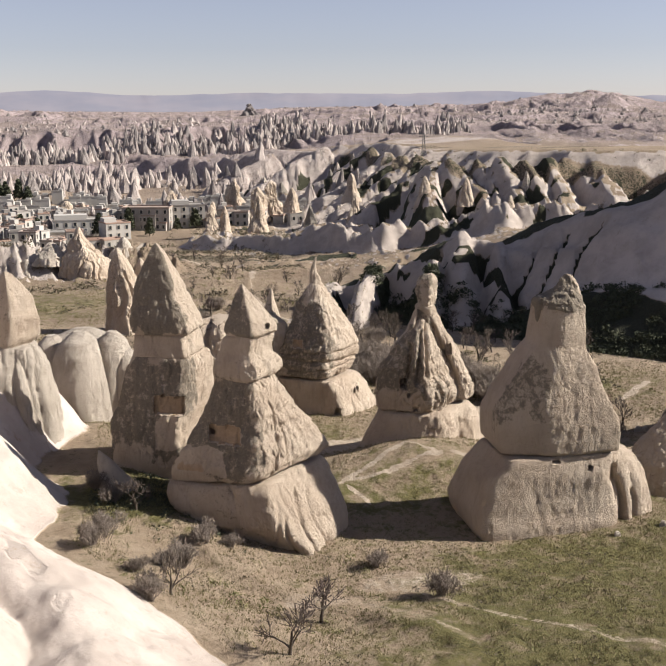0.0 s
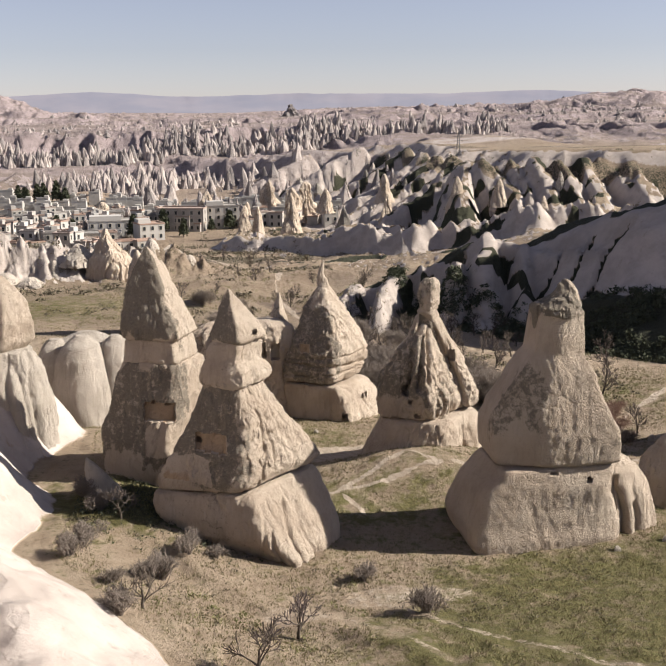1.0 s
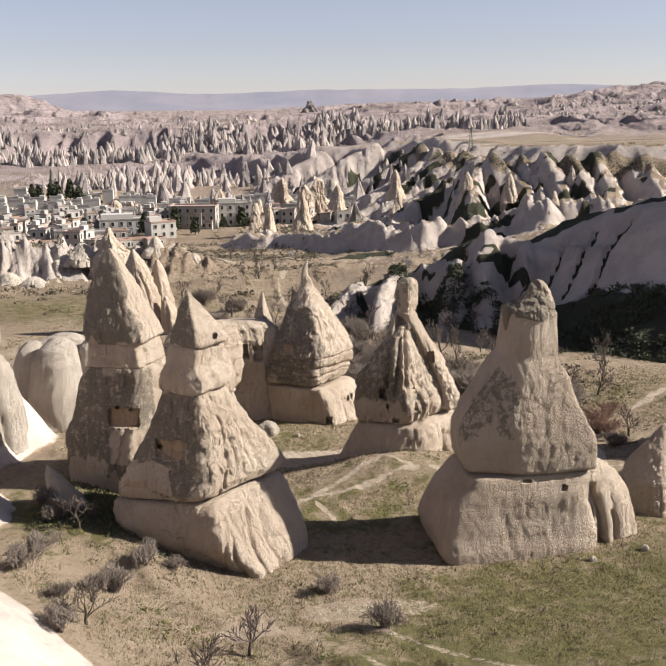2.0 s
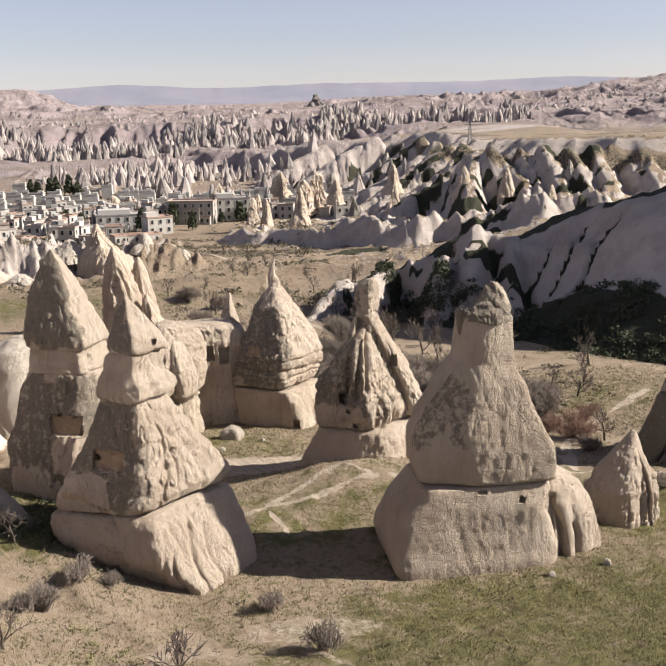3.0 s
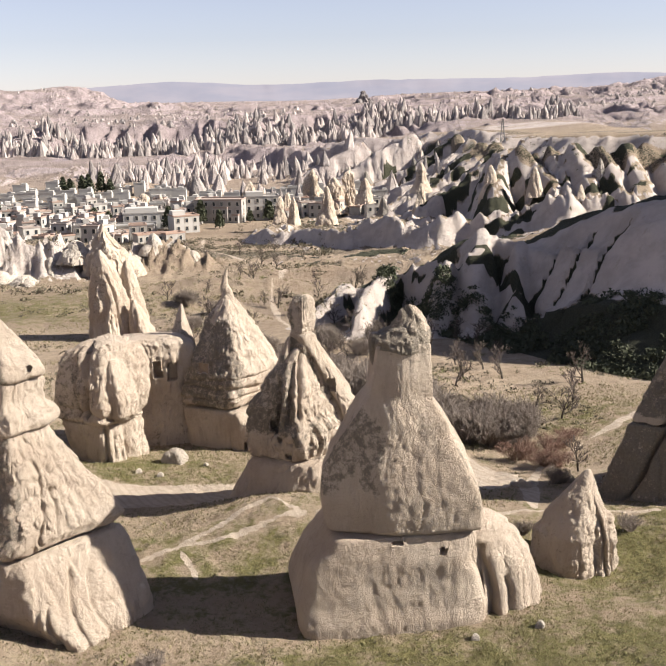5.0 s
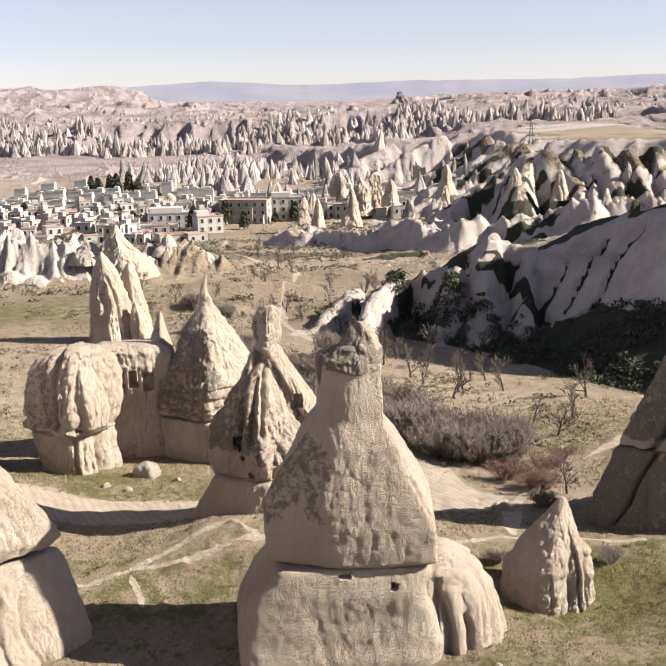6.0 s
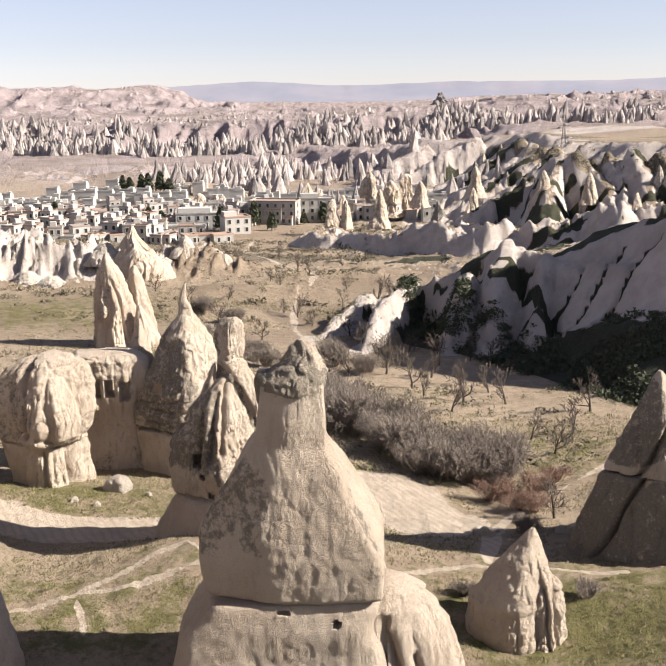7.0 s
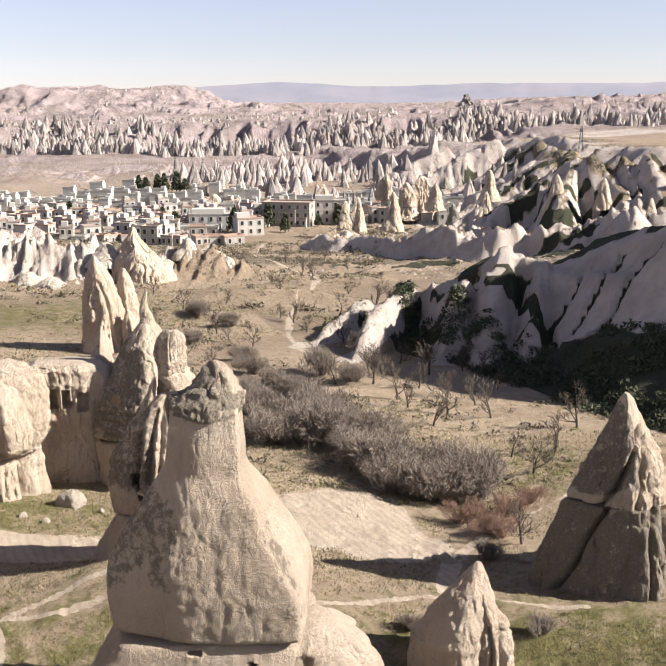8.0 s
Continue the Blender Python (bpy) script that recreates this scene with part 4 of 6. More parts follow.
    body("spike", [(10.7, 11.15, 95.1, 0.7, 0.6), (11.3, 11.1, 95.2, 0.58, 0.45), (11.8, 11.0, 95.2, 0.5, 0.36), (12.3, 10.9, 95.2, 0.34, 0.28), (13.1, 11.0, 95.2, 0.2, 0.18), (13.8, 11.2, 95.2, 0.05, 0.05)], 19, TUFF, c, rough=0.35, flutes=0.1, cell=0.07)
    # the gnarled one
    c = stand("fairy_chimney", 18, 77, -0.8, "gnarled tuff fairy chimney with perched block and small windows", "rock chimney", row)
    body("foot", [(-0.8, 17.4, 77, 5.8, 4.9), (0.5, 17.45, 77, 5.4, 4.6), (2.0, 17.5, 76.9, 4.95, 4.2), (3.2, 17.6, 76.8, 4.3, 3.8), (3.85, 17.55, 76.8, 3.8, 3.5), (4.0, 17.5, 76.8, 3.2, 3.0), (4.05, 17.4, 76.8, 1.5, 1.5)], 23, TUFF, c, flutes=0.14, lumps=0.25, rough=0.14, crisp=5, planes=(-118, -38, 55, 150), tilt=(0, 0.06), grooves=[(19.2, 0.5, 0.2, 0.5, 1.0, 3.6), (20.6, -0.2, 0.16, 0.35, 0.5, 3.2), (21.5, -0.3, 0.14, 0.3, 0.5, 3)])
    body("cone", [(3.95, 17.1, 76.8, 2.9, 2.8), (4.15, 17.3, 76.8, 3.4, 3.2), (4.9, 17.3, 76.7, 3.6, 3.4), (5.8, 17.1, 76.6, 3.4, 3.2), (7.2, 16.75, 76.3, 2.9, 2.7), (8.5, 16.7, 76.0, 2.1, 2.1), (10.0, 16.75, 75.7, 1.2, 1.3), (11.0, 17.0, 75.6, 0.55, 0.6), (11.4, 17.1, 75.6, 0.15, 0.15)], 24, TUFF, c, flutes=0.34, lumps=0.3, rough=0.26, cell=0.085, crisp=5, planes=(-128, -42, 50, 150), tilt=(0.05, 0), grooves=[(15.2, 0.15, 0.2, 0.6, 6.4, 10.5), (14.0, 0.2, 0.16, 0.45, 6, 9.5), (16.6, 0.05, 0.14, 0.4, 7, 11), (13.3, 0.3, 0.12, 0.3, 5.6, 8.6)], holes=[(15.45, 6.25, 0.55, 0.8, 0.8), (15.8, 5.4, 0.25, 0.3, 0.5), (16.35, 4.3, 0.4, 0.35, 0.6)], crust=[(5.2, 11.5, -130, 45, 0.62), (4.9, 7.5, -60, 30, 0.5)])
    body("arm", [(4.4, 20.7, 77.0, 1.0, 1.3), (4.7, 20.75, 77.0, 1.25, 1.5), (5.5, 20.6, 77.0, 1.45, 1.6), (7.2, 19.95, 77.0, 1.25, 1.5), (9.2, 19.0, 76.8, 1.0, 1.3), (10.7, 18.2, 76.5, 0.85, 1.1), (12.3, 17.5, 76.1, 0.8, 0.9), (12.6, 17.45, 76.0, 0.5, 0.5)], 28, TUFF, c, flutes=0.4, lumps=0.5, rough=0.3, cell=0.085, squares=2.0, grooves=[(22.6, -0.45, 0.2, 0.35, 5, 11)], holes=[(19.3, 8.7, 0.6, 0.9, 0.6)], crust=[(5, 12, -150, 30, 0.5)])
    body("core", [(4.5, 18.2, 77.6, 2.6, 2.2), (7.5, 18.0, 77.2, 2.0, 1.8), (10.2, 17.6, 76.6, 1.1, 1.1), (12.2, 17.45, 76.0, 0.7, 0.7), (12.5, 17.45, 76.0, 0.3, 0.3)], 27, TUFF, c, flutes=0.2, lumps=0.2, rough=0.22, cell=0.1, crisp=5, planes=(-125, -40, 55, 150), crust=[(6, 12, -120, 80, 0.6)])
    body("pinnacle", [(7.5, 15.2, 75.6, 0.9, 0.9), (9.2, 15.75, 75.6, 0.66, 0.6), (10.6, 16.15, 75.5, 0.42, 0.4), (11.6, 16.45, 75.5, 0.26, 0.26), (12.3, 16.6, 75.5, 0.08, 0.08)], 25, TUFF, c, flutes=0.3, lumps=0.3, rough=0.4, cell=0.07, crisp=5, planes=(-125, -40, 55, 150), crust=[(6, 11, -120, 90, 0.55)])
    body("perched_block", [(12.2, 17.4, 75.9, 0.6, 0.6), (12.5, 17.4, 75.8, 0.78, 0.75), (13.2, 17.42, 75.8, 0.86, 0.8), (14.1, 17.4, 75.8, 0.88, 0.8), (14.5, 17.42, 75.8, 0.82, 0.75), (14.75, 17.5, 75.8, 0.6, 0.5), (14.85, 17.6, 75.8, 0.25, 0.25)], 26, TUFF, c, flutes=0.4, lumps=0.45, rough=0.5, cell=0.065, crisp=10, planes=(-120, -35, 60, 150), crust=[(14.1, 16, -130, 100, 0.6), (12.5, 14, -150, 30, 0.5)])
    # the small split cone
    c = stand("rock_cone", 34, 67.5, -1.6, "small pink tuff cone split by a slanting crack", "rock cone")
    body("shell", [(-2.0, 33.5, 67.5, 2.0, 2.2), (0.16, 33.35, 67.4, 2.05, 2.1), (1.69, 33.4, 67.3, 2.0, 1.9), (3.2, 33.85, 67.2, 1.45, 1.35), (4.66, 34.32, 67.1, 0.62, 0.6), (5.1, 34.45, 67.1, 0.32, 0.32), (5.35, 34.5, 67.1, 0.1, 0.1)], 29, TUFF, c, flutes=0.2, lumps=0.35, rough=0.2, cell=0.07, crisp=4, planes=(-122, -40, 55, 150), crust=[(-1, 5, -150, 45, 0.3)])
    body("flank", [(-2.0, 35.1, 67.0, 1.55, 1.8), (-0.4, 35.05, 66.9, 1.5, 1.7), (1.2, 34.95, 66.8, 1.35, 1.5), (2.5, 34.85, 66.8, 1.0, 1.15), (3.7, 34.65, 66.9, 0.55, 0.65), (4.5, 34.5, 67.0, 0.2, 0.25)], 30, TUFF, c, flutes=0.45, lumps=0.8, rough=0.45, cell=0.07, crisp=4, planes=(-130, -50, 20, 110), grooves=[(35.1, -0.1, 0.15, 0.4, -1.5, 2.5), (35.9, -0.1, 0.12, 0.3, -1.5, 2)])
    # the broad grey one
    c = stand("fairy_chimney", 43.7, 79, -3.2, "broad grey-pink tuff cone with deep slanting cracks", "rock chimney", row)
    # crust here is lichen plus painted shade over the left side
    body("foot", [(-3.6, 43.8, 78.2, 6.4, 5.4), (-1.4, 43.72, 78.0, 5.85, 5.0), (0.5, 43.7, 77.8, 5.35, 4.6), (1.4, 43.7, 77.7, 5.05, 4.3), (4.0, 43.6, 77.3, 3.95, 3.4), (5.1, 43.55, 77.1, 3.45, 2.9), (5.15, 43.5, 77.1, 1.5, 1.5)], 31, TUFF, c, flutes=0.2, lumps=0.25, rough=0.18, cell=0.11, planes=(-124, -40, 50, 145), grooves=[(39.9, 0.42, 0.14, 0.7, -3, 5.2), (44.6, 0.02, 0.18, 0.6, -3, 5.2), (46.0, -0.1, 0.2, 0.5, -3, 5)], crust=[(-3.5, 5.5, -125, 75, 0.74)])
    body("peak", [(5.2, 43.5, 77.0, 3.2, 2.8), (5.5, 43.5, 77.0, 3.25, 2.85), (6.64, 43.5, 76.9, 2.65, 2.35), (7.8, 43.42, 76.8, 2.05, 1.9), (9.2, 43.3, 76.7, 1.32, 1.25), (10.24, 43.22, 76.6, 0.78, 0.72), (11.0, 43.25, 76.6, 0.42, 0.4), (11.4, 43.25, 76.6, 0.12, 0.12)], 32, TUFF, c, flutes=0.3, lumps=0.2, rough=0.24, cell=0.09, planes=(-126, -42, 50, 145), grooves=[(39.9, 0.42, 0.16, 0.7, 5, 9.5), (44.0, 0.0, 0.16, 0.5, 5, 9)], crust=[(5.3, 11, -138, 60, 0.66)])
    # flat-topped tower and its wall
    c = stand("rock_tower", 1.9, 90.3, -1.6, "flat-topped bulging tuff tower with dry grass on top", "rock tower")
    tx = 1.0
    body("foot", [(-2.0, tx + 0.5, 90.2, 3.1, 2.9), (0.0, tx + 0.4, 90.2, 3.0, 2.8), (1.7, tx + 0.1, 90, 3.0, 2.7), (2.6, tx - 0.1, 90, 3.0, 2.6), (2.75, tx - 0.1, 90, 1.5, 1.4)], 37, TUFF, c, flutes=0.2, lumps=0.3, rough=0.2, cell=0.1, planes=(-116, -36, 60, 150), grooves=[(tx + 0.4, 0, 0.2, 0.4, -2, 2.4), (tx + 2.0, -0.1, 0.2, 0.5, -2, 2.4)])
    body("body", [(2.6, tx, 90, 2.9, 2.5), (3.0, tx, 90, 3.5, 2.8), (4.4, tx + 0.1, 90, 3.6, 2.9), (5.8, tx, 90.1, 3.45, 2.9), (7.2, tx + 0.1, 90.2, 3.4, 2.8), (8.2, tx + 0.3, 90.3, 3.0, 2.6), (8.8, tx + 0.5, 90.4, 2.3, 2.1), (9.1, tx + 0.5, 90.5, 1.4, 1.3), (9.15, tx + 0.5, 90.5, 0.5, 0.5)], 38, TUFF, c, flutes=0.25, lumps=0.5, rough=0.25, cell=0.1, planes=(-118, -44, 50, 145), crisp=8, grooves=[(tx - 0.9, 0.05, 0.3, 0.7, 3, 9), (tx - 2.0, 0.05, 0.2, 0.5, 3, 8)], cut=[(3.4, -0.1, 0.25, 0.35)], crust=[(3, 9, -150, 40, 0.45)])
    body("bulge", [(2.9, tx + 1.6, 88.3, 0.9, 0.9), (3.3, tx + 1.6, 88.2, 1.6, 1.3), (4.6, tx + 1.6, 88.2, 1.8, 1.4), (6.2, tx + 1.4, 88.3, 1.5, 1.3), (7.8, tx + 1.2, 88.6, 0.9, 0.9), (8.4, tx + 1.2, 88.8, 0.2, 0.2)], 39, TUFF, c, flutes=0.15, lumps=0.35, rough=0.2, cell=0.09, crisp=6, planes=(-120, -38, 60, 150))
    c = stand("rock_wall", 5.8, 95.5, -1.6, "weathered tuff wall with arched hollows", "rock wall")
    body("face", [(-1.8, 4.6, 95.5, 4.0, 2.6), (3, 4.5, 95.5, 3.9, 2.4), (6.6, 4.5, 95.5, 3.7, 2.3), (7.6, 4.5, 95.5, 3.3, 2.0), (8.0, 4.4, 95.5, 2.4, 1.4), (8.1, 4.4, 95.5, 0.6, 0.5)], 41, TUFF, c, flutes=0.2, lumps=0.35, rough=0.22, cell=0.1, planes=(-76, 10, 100, 186), holes=[(2.9, 5.6, 0.7, 1.5, 0.8), (4.0, 5.5, 0.65, 1.5, 0.8), (5.1, 5.5, 0.65, 1.4, 0.8), (6.3, 5.3, 0.8, 1.5, 0.7)], crust=[(-1, 3.2, -90, 80, 0.35)])
    body("spike", [(4, 7.0, 97, 1.7, 1.5), (6.18, 6.85, 97, 1.32, 1.2), (7.79, 6.85, 97, 0.89, 0.85), (9.38, 6.88, 97, 0.39, 0.38), (10.2, 6.93, 97, 0.18, 0.18), (10.5, 6.95, 97, 0.06, 0.06)], 43, TUFF, c, flutes=0.15, rough=0.16, planes=(-120, -36, 60, 150), crust=[(5, 10, -130, 60, 0.4)])
    c = stand("leaning_rock", -15, 75, 3, "undercut tuff block on a pale slope", "rock")
    body("foot", [(2, -15.4, 75, 4.2, 3.6), (6, -15.2, 75, 3.6, 3.2), (9, -14.9, 75, 2.8, 2.7), (10.7, -15, 74.6, 2.0, 2.0), (10.8, -15, 74.6, 0.8, 0.8)], 47, WHITE_TUFF, c, flutes=0.4)
    body("block", [(10.7, -14.8, 74.5, 1.7, 1.7), (11.3, -14.4, 74.4, 2.0, 1.9), (12.7, -14.2, 74.2, 1.95, 1.75), (14.3, -14.3, 74.2, 1.55, 1.4), (15.9, -14.55, 74.2, 0.5, 0.5), (16.2, -14.6, 74.2, 0.15, 0.15)], 48, TUFF, c, flutes=0.12, planes=(-125, -40, 55, 150), crust=[(11, 16, -120, 60, 0.35)])
    c = stand("dome_rock", -10, 90, -0.5, "smooth white tuff dome with rounded lobes", "rock dome")
    for k, (x, y, w, d, h) in enumerate(((-13.6, 90.5, 2.3, 2.3, 7.9), (-11.0, 88.6, 2.5, 2.4, 8.6), (-8.2, 89.6, 1.9, 2.2, 8.3), (-6.9, 88.8, 1.4, 1.6, 6.8), (-10.8, 91.5, 4.2, 2.4, 8.3))):
        body("lobe", [(-0.7, x, y, w * 1.15, d * 1.2), (h * 0.45, x, y, w * 1.05, d * 1.08), (h * 0.75, x, y, w * 0.92, d * 0.95), (h * 0.9, x, y, w * 0.66, d * 0.7), (h, x, y, w * 0.2, d * 0.2)], 53 + k, WHITE_TUFF, c, flutes=0.18, lumps=0.25, rough=0.05, cell=0.15)
    c = stand("rock_spire", -10, 155, -7, "twin fluted tuff spires on a grassy flat", "rock spire")
    body("spire", [(-7, -10.2, 154, 3.02, 2.69), (-2, -10.4, 154, 2.60, 2.44), (1.7, -10.6, 154, 2.18, 2.02), (5.2, -11.0, 154, 1.26, 1.18), (7.0, -11.1, 154, 0.42, 0.42), (7.6, -11.1, 154, 0.10, 0.10)], 59, TUFF, c, planes=(-120, -36, 60, 150), crisp=5, lumps=0.35, rough=0.3, flutes=0.7, cell=0.18, crust=[(-2, 7, -140, 50, 0.4)])
    body("spire", [(-7, -7.2, 156, 2.27, 2.02), (-2, -7.4, 156, 1.85, 1.68), (2.5, -7.7, 156, 1.26, 1.18), (4.6, -7.8, 156, 0.76, 0.67), (5.6, -7.8, 156, 0.17, 0.17)], 60, TUFF, c, planes=(-120, -36, 60, 150), crisp=5, lumps=0.35, rough=0.3, flutes=0.7, cell=0.18)
    body("spire", [(-7, -5.6, 153, 2.02, 1.85), (-4, -5.8, 153, 1.60, 1.51), (-1, -6.4, 153, 0.76, 0.76), (0.5, -6.6, 153, 0.17, 0.17)], 58, TUFF, c, planes=(-120, -36, 60, 150), crisp=5, lumps=0.35, rough=0.3, flutes=0.7, cell=0.2)
    c = stand("rock_spire", -21, 215, -9, "tapering tuff spire rising from a wide base", "rock spire")
    body("spire", [(-9, -20.6, 215, 6.8, 5), (-4, -20.8, 215, 5.2, 4.2), (-1, -21.4, 215, 3.4, 3), (1.3, -22.2, 215, 1.7, 1.6), (2.6, -22.3, 215, 1.1, 1.1), (4.3, -22.3, 215, 0.3, 0.3)], 61, TUFF, c, planes=(-120, -36, 60, 150), crisp=5, lumps=0.35, rough=0.3, flutes=0.7, cell=0.3)


build_chimneys()


# ---------- fields of far spires ----------
def spire_field(name, label, count, seed, place, low, high, width, material, sides=7):
    """Many uneven cones in one mesh; place(u, v) gives arrays of x, y for random numbers."""
    rng = np.random.RandomState(seed)
    x, y, keep = place(rng.rand(count), rng.rand(count))
    x, y = x[keep], y[keep]
    m = len(x)
    h = low + (high - low) * rng.rand(m) ** 2.4
    w = h * width * (0.7 + 0.7 * rng.rand(m))
    z = ground_z(x, y)
    levels = ((-0.25, 1.35), (0.0, 1.1), (0.35, 0.72), (0.7, 0.40), (0.9, 0.2), (1.0, 0.05))
    th = np.linspace(0, 2 * math.pi, sides, endpoint=False)
    lean = (rng.rand(m, 2) - 0.5) * 0.25
    verts = np.zeros((m, len(levels), sides, 3))
    for k, (a, b) in enumerate(levels):
        wob = b * (0.75 + 0.5 * rng.rand(m, sides))
        verts[:, k, :, 0] = x[:, None] + w[:, None] * wob * np.cos(th) + (lean[:, 0] * h * a)[:, None]
        verts[:, k, :, 1] = y[:, None] + w[:, None] * wob * np.sin(th) + (lean[:, 1] * h * a)[:, None]
        verts[:, k, :, 2] = (z + h * a)[:, None] + 0.05 * h[:, None] * (rng.rand(m, sides) - 0.5)
    one = grid_faces(len(levels), sides, True)
    faces = (one[None] + (np.arange(m) * len(levels) * sides)[:, None, None]).reshape(-1, 4)
    crust = np.repeat(0.15 + rng.rand(m) * 0.75, len(levels) * sides)
    me = mesh_of(name, verts.reshape(-1, 3), faces, material, {"crust": crust}, smooth=False)
    return tagged(new(name, me), label, "rock spires", kind="stuff")


def clump(x, y, scale, seed, level):
    return vnoise(x * scale, y * scale * 1.6, 0 * x, seed) + 0.5 * vnoise(x * scale * 3, y * scale * 4, 0 * x, seed + 1) > level


def near_field(u, v):
    y = 380 + 300 * v
    x = -90 + 190 * u - 20 * v
    return x, y, clump(x, y, 0.02, 120, -0.15) & (plateau_off(x, y) < -8) & (x + 0.35 * (y - 400) > -55)


def scarp_field(u, v):
    x = -330 + 560 * u
    y = 800 + 70 * v * v - 20 * vnoise(x * 0.01, 0 * x, 0 * x, 121) + 30 * np.abs(vnoise(x * 0.035, 0 * x, 0 * x, 123))
    return x, y, np.ones(len(x), bool)


def far_field(u, v):
    y = 900 * (2900 / 900.0) ** v
    x = 20 + (u - 0.48) * 0.95 * y
    return x, y, clump(x, y, 0.005, 122, 0.22)


def edge_field(u, v):
    y = 262 + 240 * u
    x = np.interp(y, EDGE_Y, EDGE_X) - 6 - 34 * v
    return x, y, clump(x, y, 0.03, 124, 0.0)


spire_field("far_spires", "grey and white tuff cones beyond the town", 1700, 200, near_field, 1.5, 11, 0.30, FAR_TUFF)
spire_field("far_spires", "white fluted cones along the scarp", 2000, 201, scarp_field, 3, 12, 0.30, FAR_TUFF)
spire_field("far_spires", "rows of tiny pale cones on the far plain", 6500, 202, far_field, 0.8, 4.2, 0.62, FAR_TUFF, 5)
spire_field("far_spires", "pale cones below the plateau edge", 60, 203, edge_field, 2, 7, 0.45, WHITE_TUFF)


# ---------- plants ----------
def tubes(segments, sides):
    """Tapered tubes for (start, end, radius a, radius b) rows, as arrays of verts and faces."""
    a, b = np.array([s[0] for s in segments]), np.array([s[1] for s in segments])
    ra, rb = np.array([s[2] for s in segments]), np.array([s[3] for s in segments])
    d = b - a
    d = d / (np.linalg.norm(d, axis=1)[:, None] + 1e-9)
    side = np.cross(d, np.where(np.abs(d[:, 2:3]) > 0.9, [[1.0, 0, 0]], [[0, 0, 1.0]]))
    side /= np.linalg.norm(side, axis=1)[:, None]
    other = np.cross(d, side)
    th = np.linspace(0, 2 * math.pi, sides, endpoint=False)
    ring = side[:, None] * np.cos(th)[None, :, None] + other[:, None] * np.sin(th)[None, :, None]
    verts = np.concatenate([a[:, None] + ring * ra[:, None, None], b[:, None] + ring * rb[:, None, None]], 1)
    one = np.array([[j, (j + 1) % sides, sides + (j + 1) % sides, sides + j] for j in range(sides)])
    faces = (one[None] + (np.arange(len(a)) * 2 * sides)[:, None, None]).reshape(-1, 4)
    return verts.reshape(-1, 3), faces


def branch(rng, out, start, way, length, radius, level, top):
    """Grows one branch in three bends and its side branches."""
    p = np.array(start, float)
    for k in range(3):
        way = way + (rng.rand(3) - 0.5) * 0.45 + np.array([0, 0, 0.06])
        way = way / np.linalg.norm(way)
        q = p + way * length / 3
        r2 = radius * (0.8 if level < top else 0.6)
        out[min(level, 2)].append((p, q, radius, r2))
        if level < top and (k > 0 or level == 0):
            for _ in range(2 if level < 2 else 3):
                side = way + (rng.rand(3) - 0.5) * 2.0 + np.array([0, 0, 0.25])
                branch(rng, out, q, side / np.linalg.norm(side), length * (0.55 + 0.25 * rng.rand()), r2 * 0.62, level + 1, top)
        p, radius = q, r2


def make_tree(seed, height, label):
    rng = np.random.RandomState(seed)
    out = [[], [], []]
    branch(rng, out, (0, 0, -0.1), np.array([0.1 * rng.randn(), 0.1 * rng.randn(), 1.0]), height * 0.42, height * 0.035, 0, 3)
    tree = stand("bare_tree", 0, 0, 0, label, "tree", "bare fruit trees")
    v, f = tubes(out[0] + out[1], 5)
    ob = new("trunk", mesh_of("trunk", v, f, BARK))
    ob.parent = tree
    out[2] = [(a, b, max(ra, 0.024), max(rb, 0.016)) for a, b, ra, rb in out[2]]
    v, f = tubes(out[2], 3)
    ob = new("crown", mesh_of("crown", v, f, TWIG))
    ob.parent = tree
    return tree


def make_bush(seed, radius, height, stems, material, label):
    """Bare stems that fan out from the foot into several rounded heads of fine twigs."""
    rng = np.random.RandomState(seed)
    heads = [np.array([rng.randn() * radius * 0.5, rng.randn() * radius * 0.5, height * rng.uniform(0.35, 0.62)]) for _ in range(6)]
    segs = []
    for k in range(stems):
        head = heads[k % len(heads)]
        way = rng.randn(3)
        way[2] = abs(way[2]) * 0.9 - 0.15
        way /= np.linalg.norm(way)
        tip = head + way * radius * np.array([0.55, 0.55, 0.5]) * (0.75 + 0.35 * rng.rand())
        foot = np.array([head[0] * 0.45 + 0.1 * rng.randn(), head[1] * 0.45 + 0.1 * rng.randn(), -0.1])
        bend = (foot + tip) / 2 + 0.12 * radius * rng.randn(3)
        if k % 3 == 0:
            segs.append((foot, bend, 0.024, 0.018))
        segs.append((bend, tip, 0.017, 0.010))
        for _ in range(4):
            q = bend + (tip - bend) * rng.uniform(0.55, 1.0)
            segs.append((q, q + (way * 0.6 + 0.8 * rng.randn(3)) * radius * 0.14, 0.016, 0.009))
    bush = stand("bush", 0, 0, 0, label, "bush", "bare scrub along the gully")
    v, f = tubes(segs, 3)
    ob = new("brushwood", mesh_of("brushwood", v, f, material))
    ob.parent = bush
    return bush


def plant(kinds, spots, seed, low, high):
    """The first spot of each kind takes the original; the rest are copies."""
    rng = random.Random(seed)
    used = set()
    floor_z = ground_z(np.array([p[0] for p in spots]), np.array([p[1] for p in spots]))
    for k, (x, y) in enumerate(spots):
        ob = kinds[k % len(kinds)]
        z = float(floor_z[k])
        size = rng.uniform(low, high)
        m = pose(x, y, z, 0, 0, rng.uniform(0, 360))
        if ob.name in used:
            made = copy_thing(ob, m)
        else:
            ob.matrix_basis = m
            used.add(ob.name)
            made = ob
        made.scale = (size, size, size * rng.uniform(0.9, 1.1))


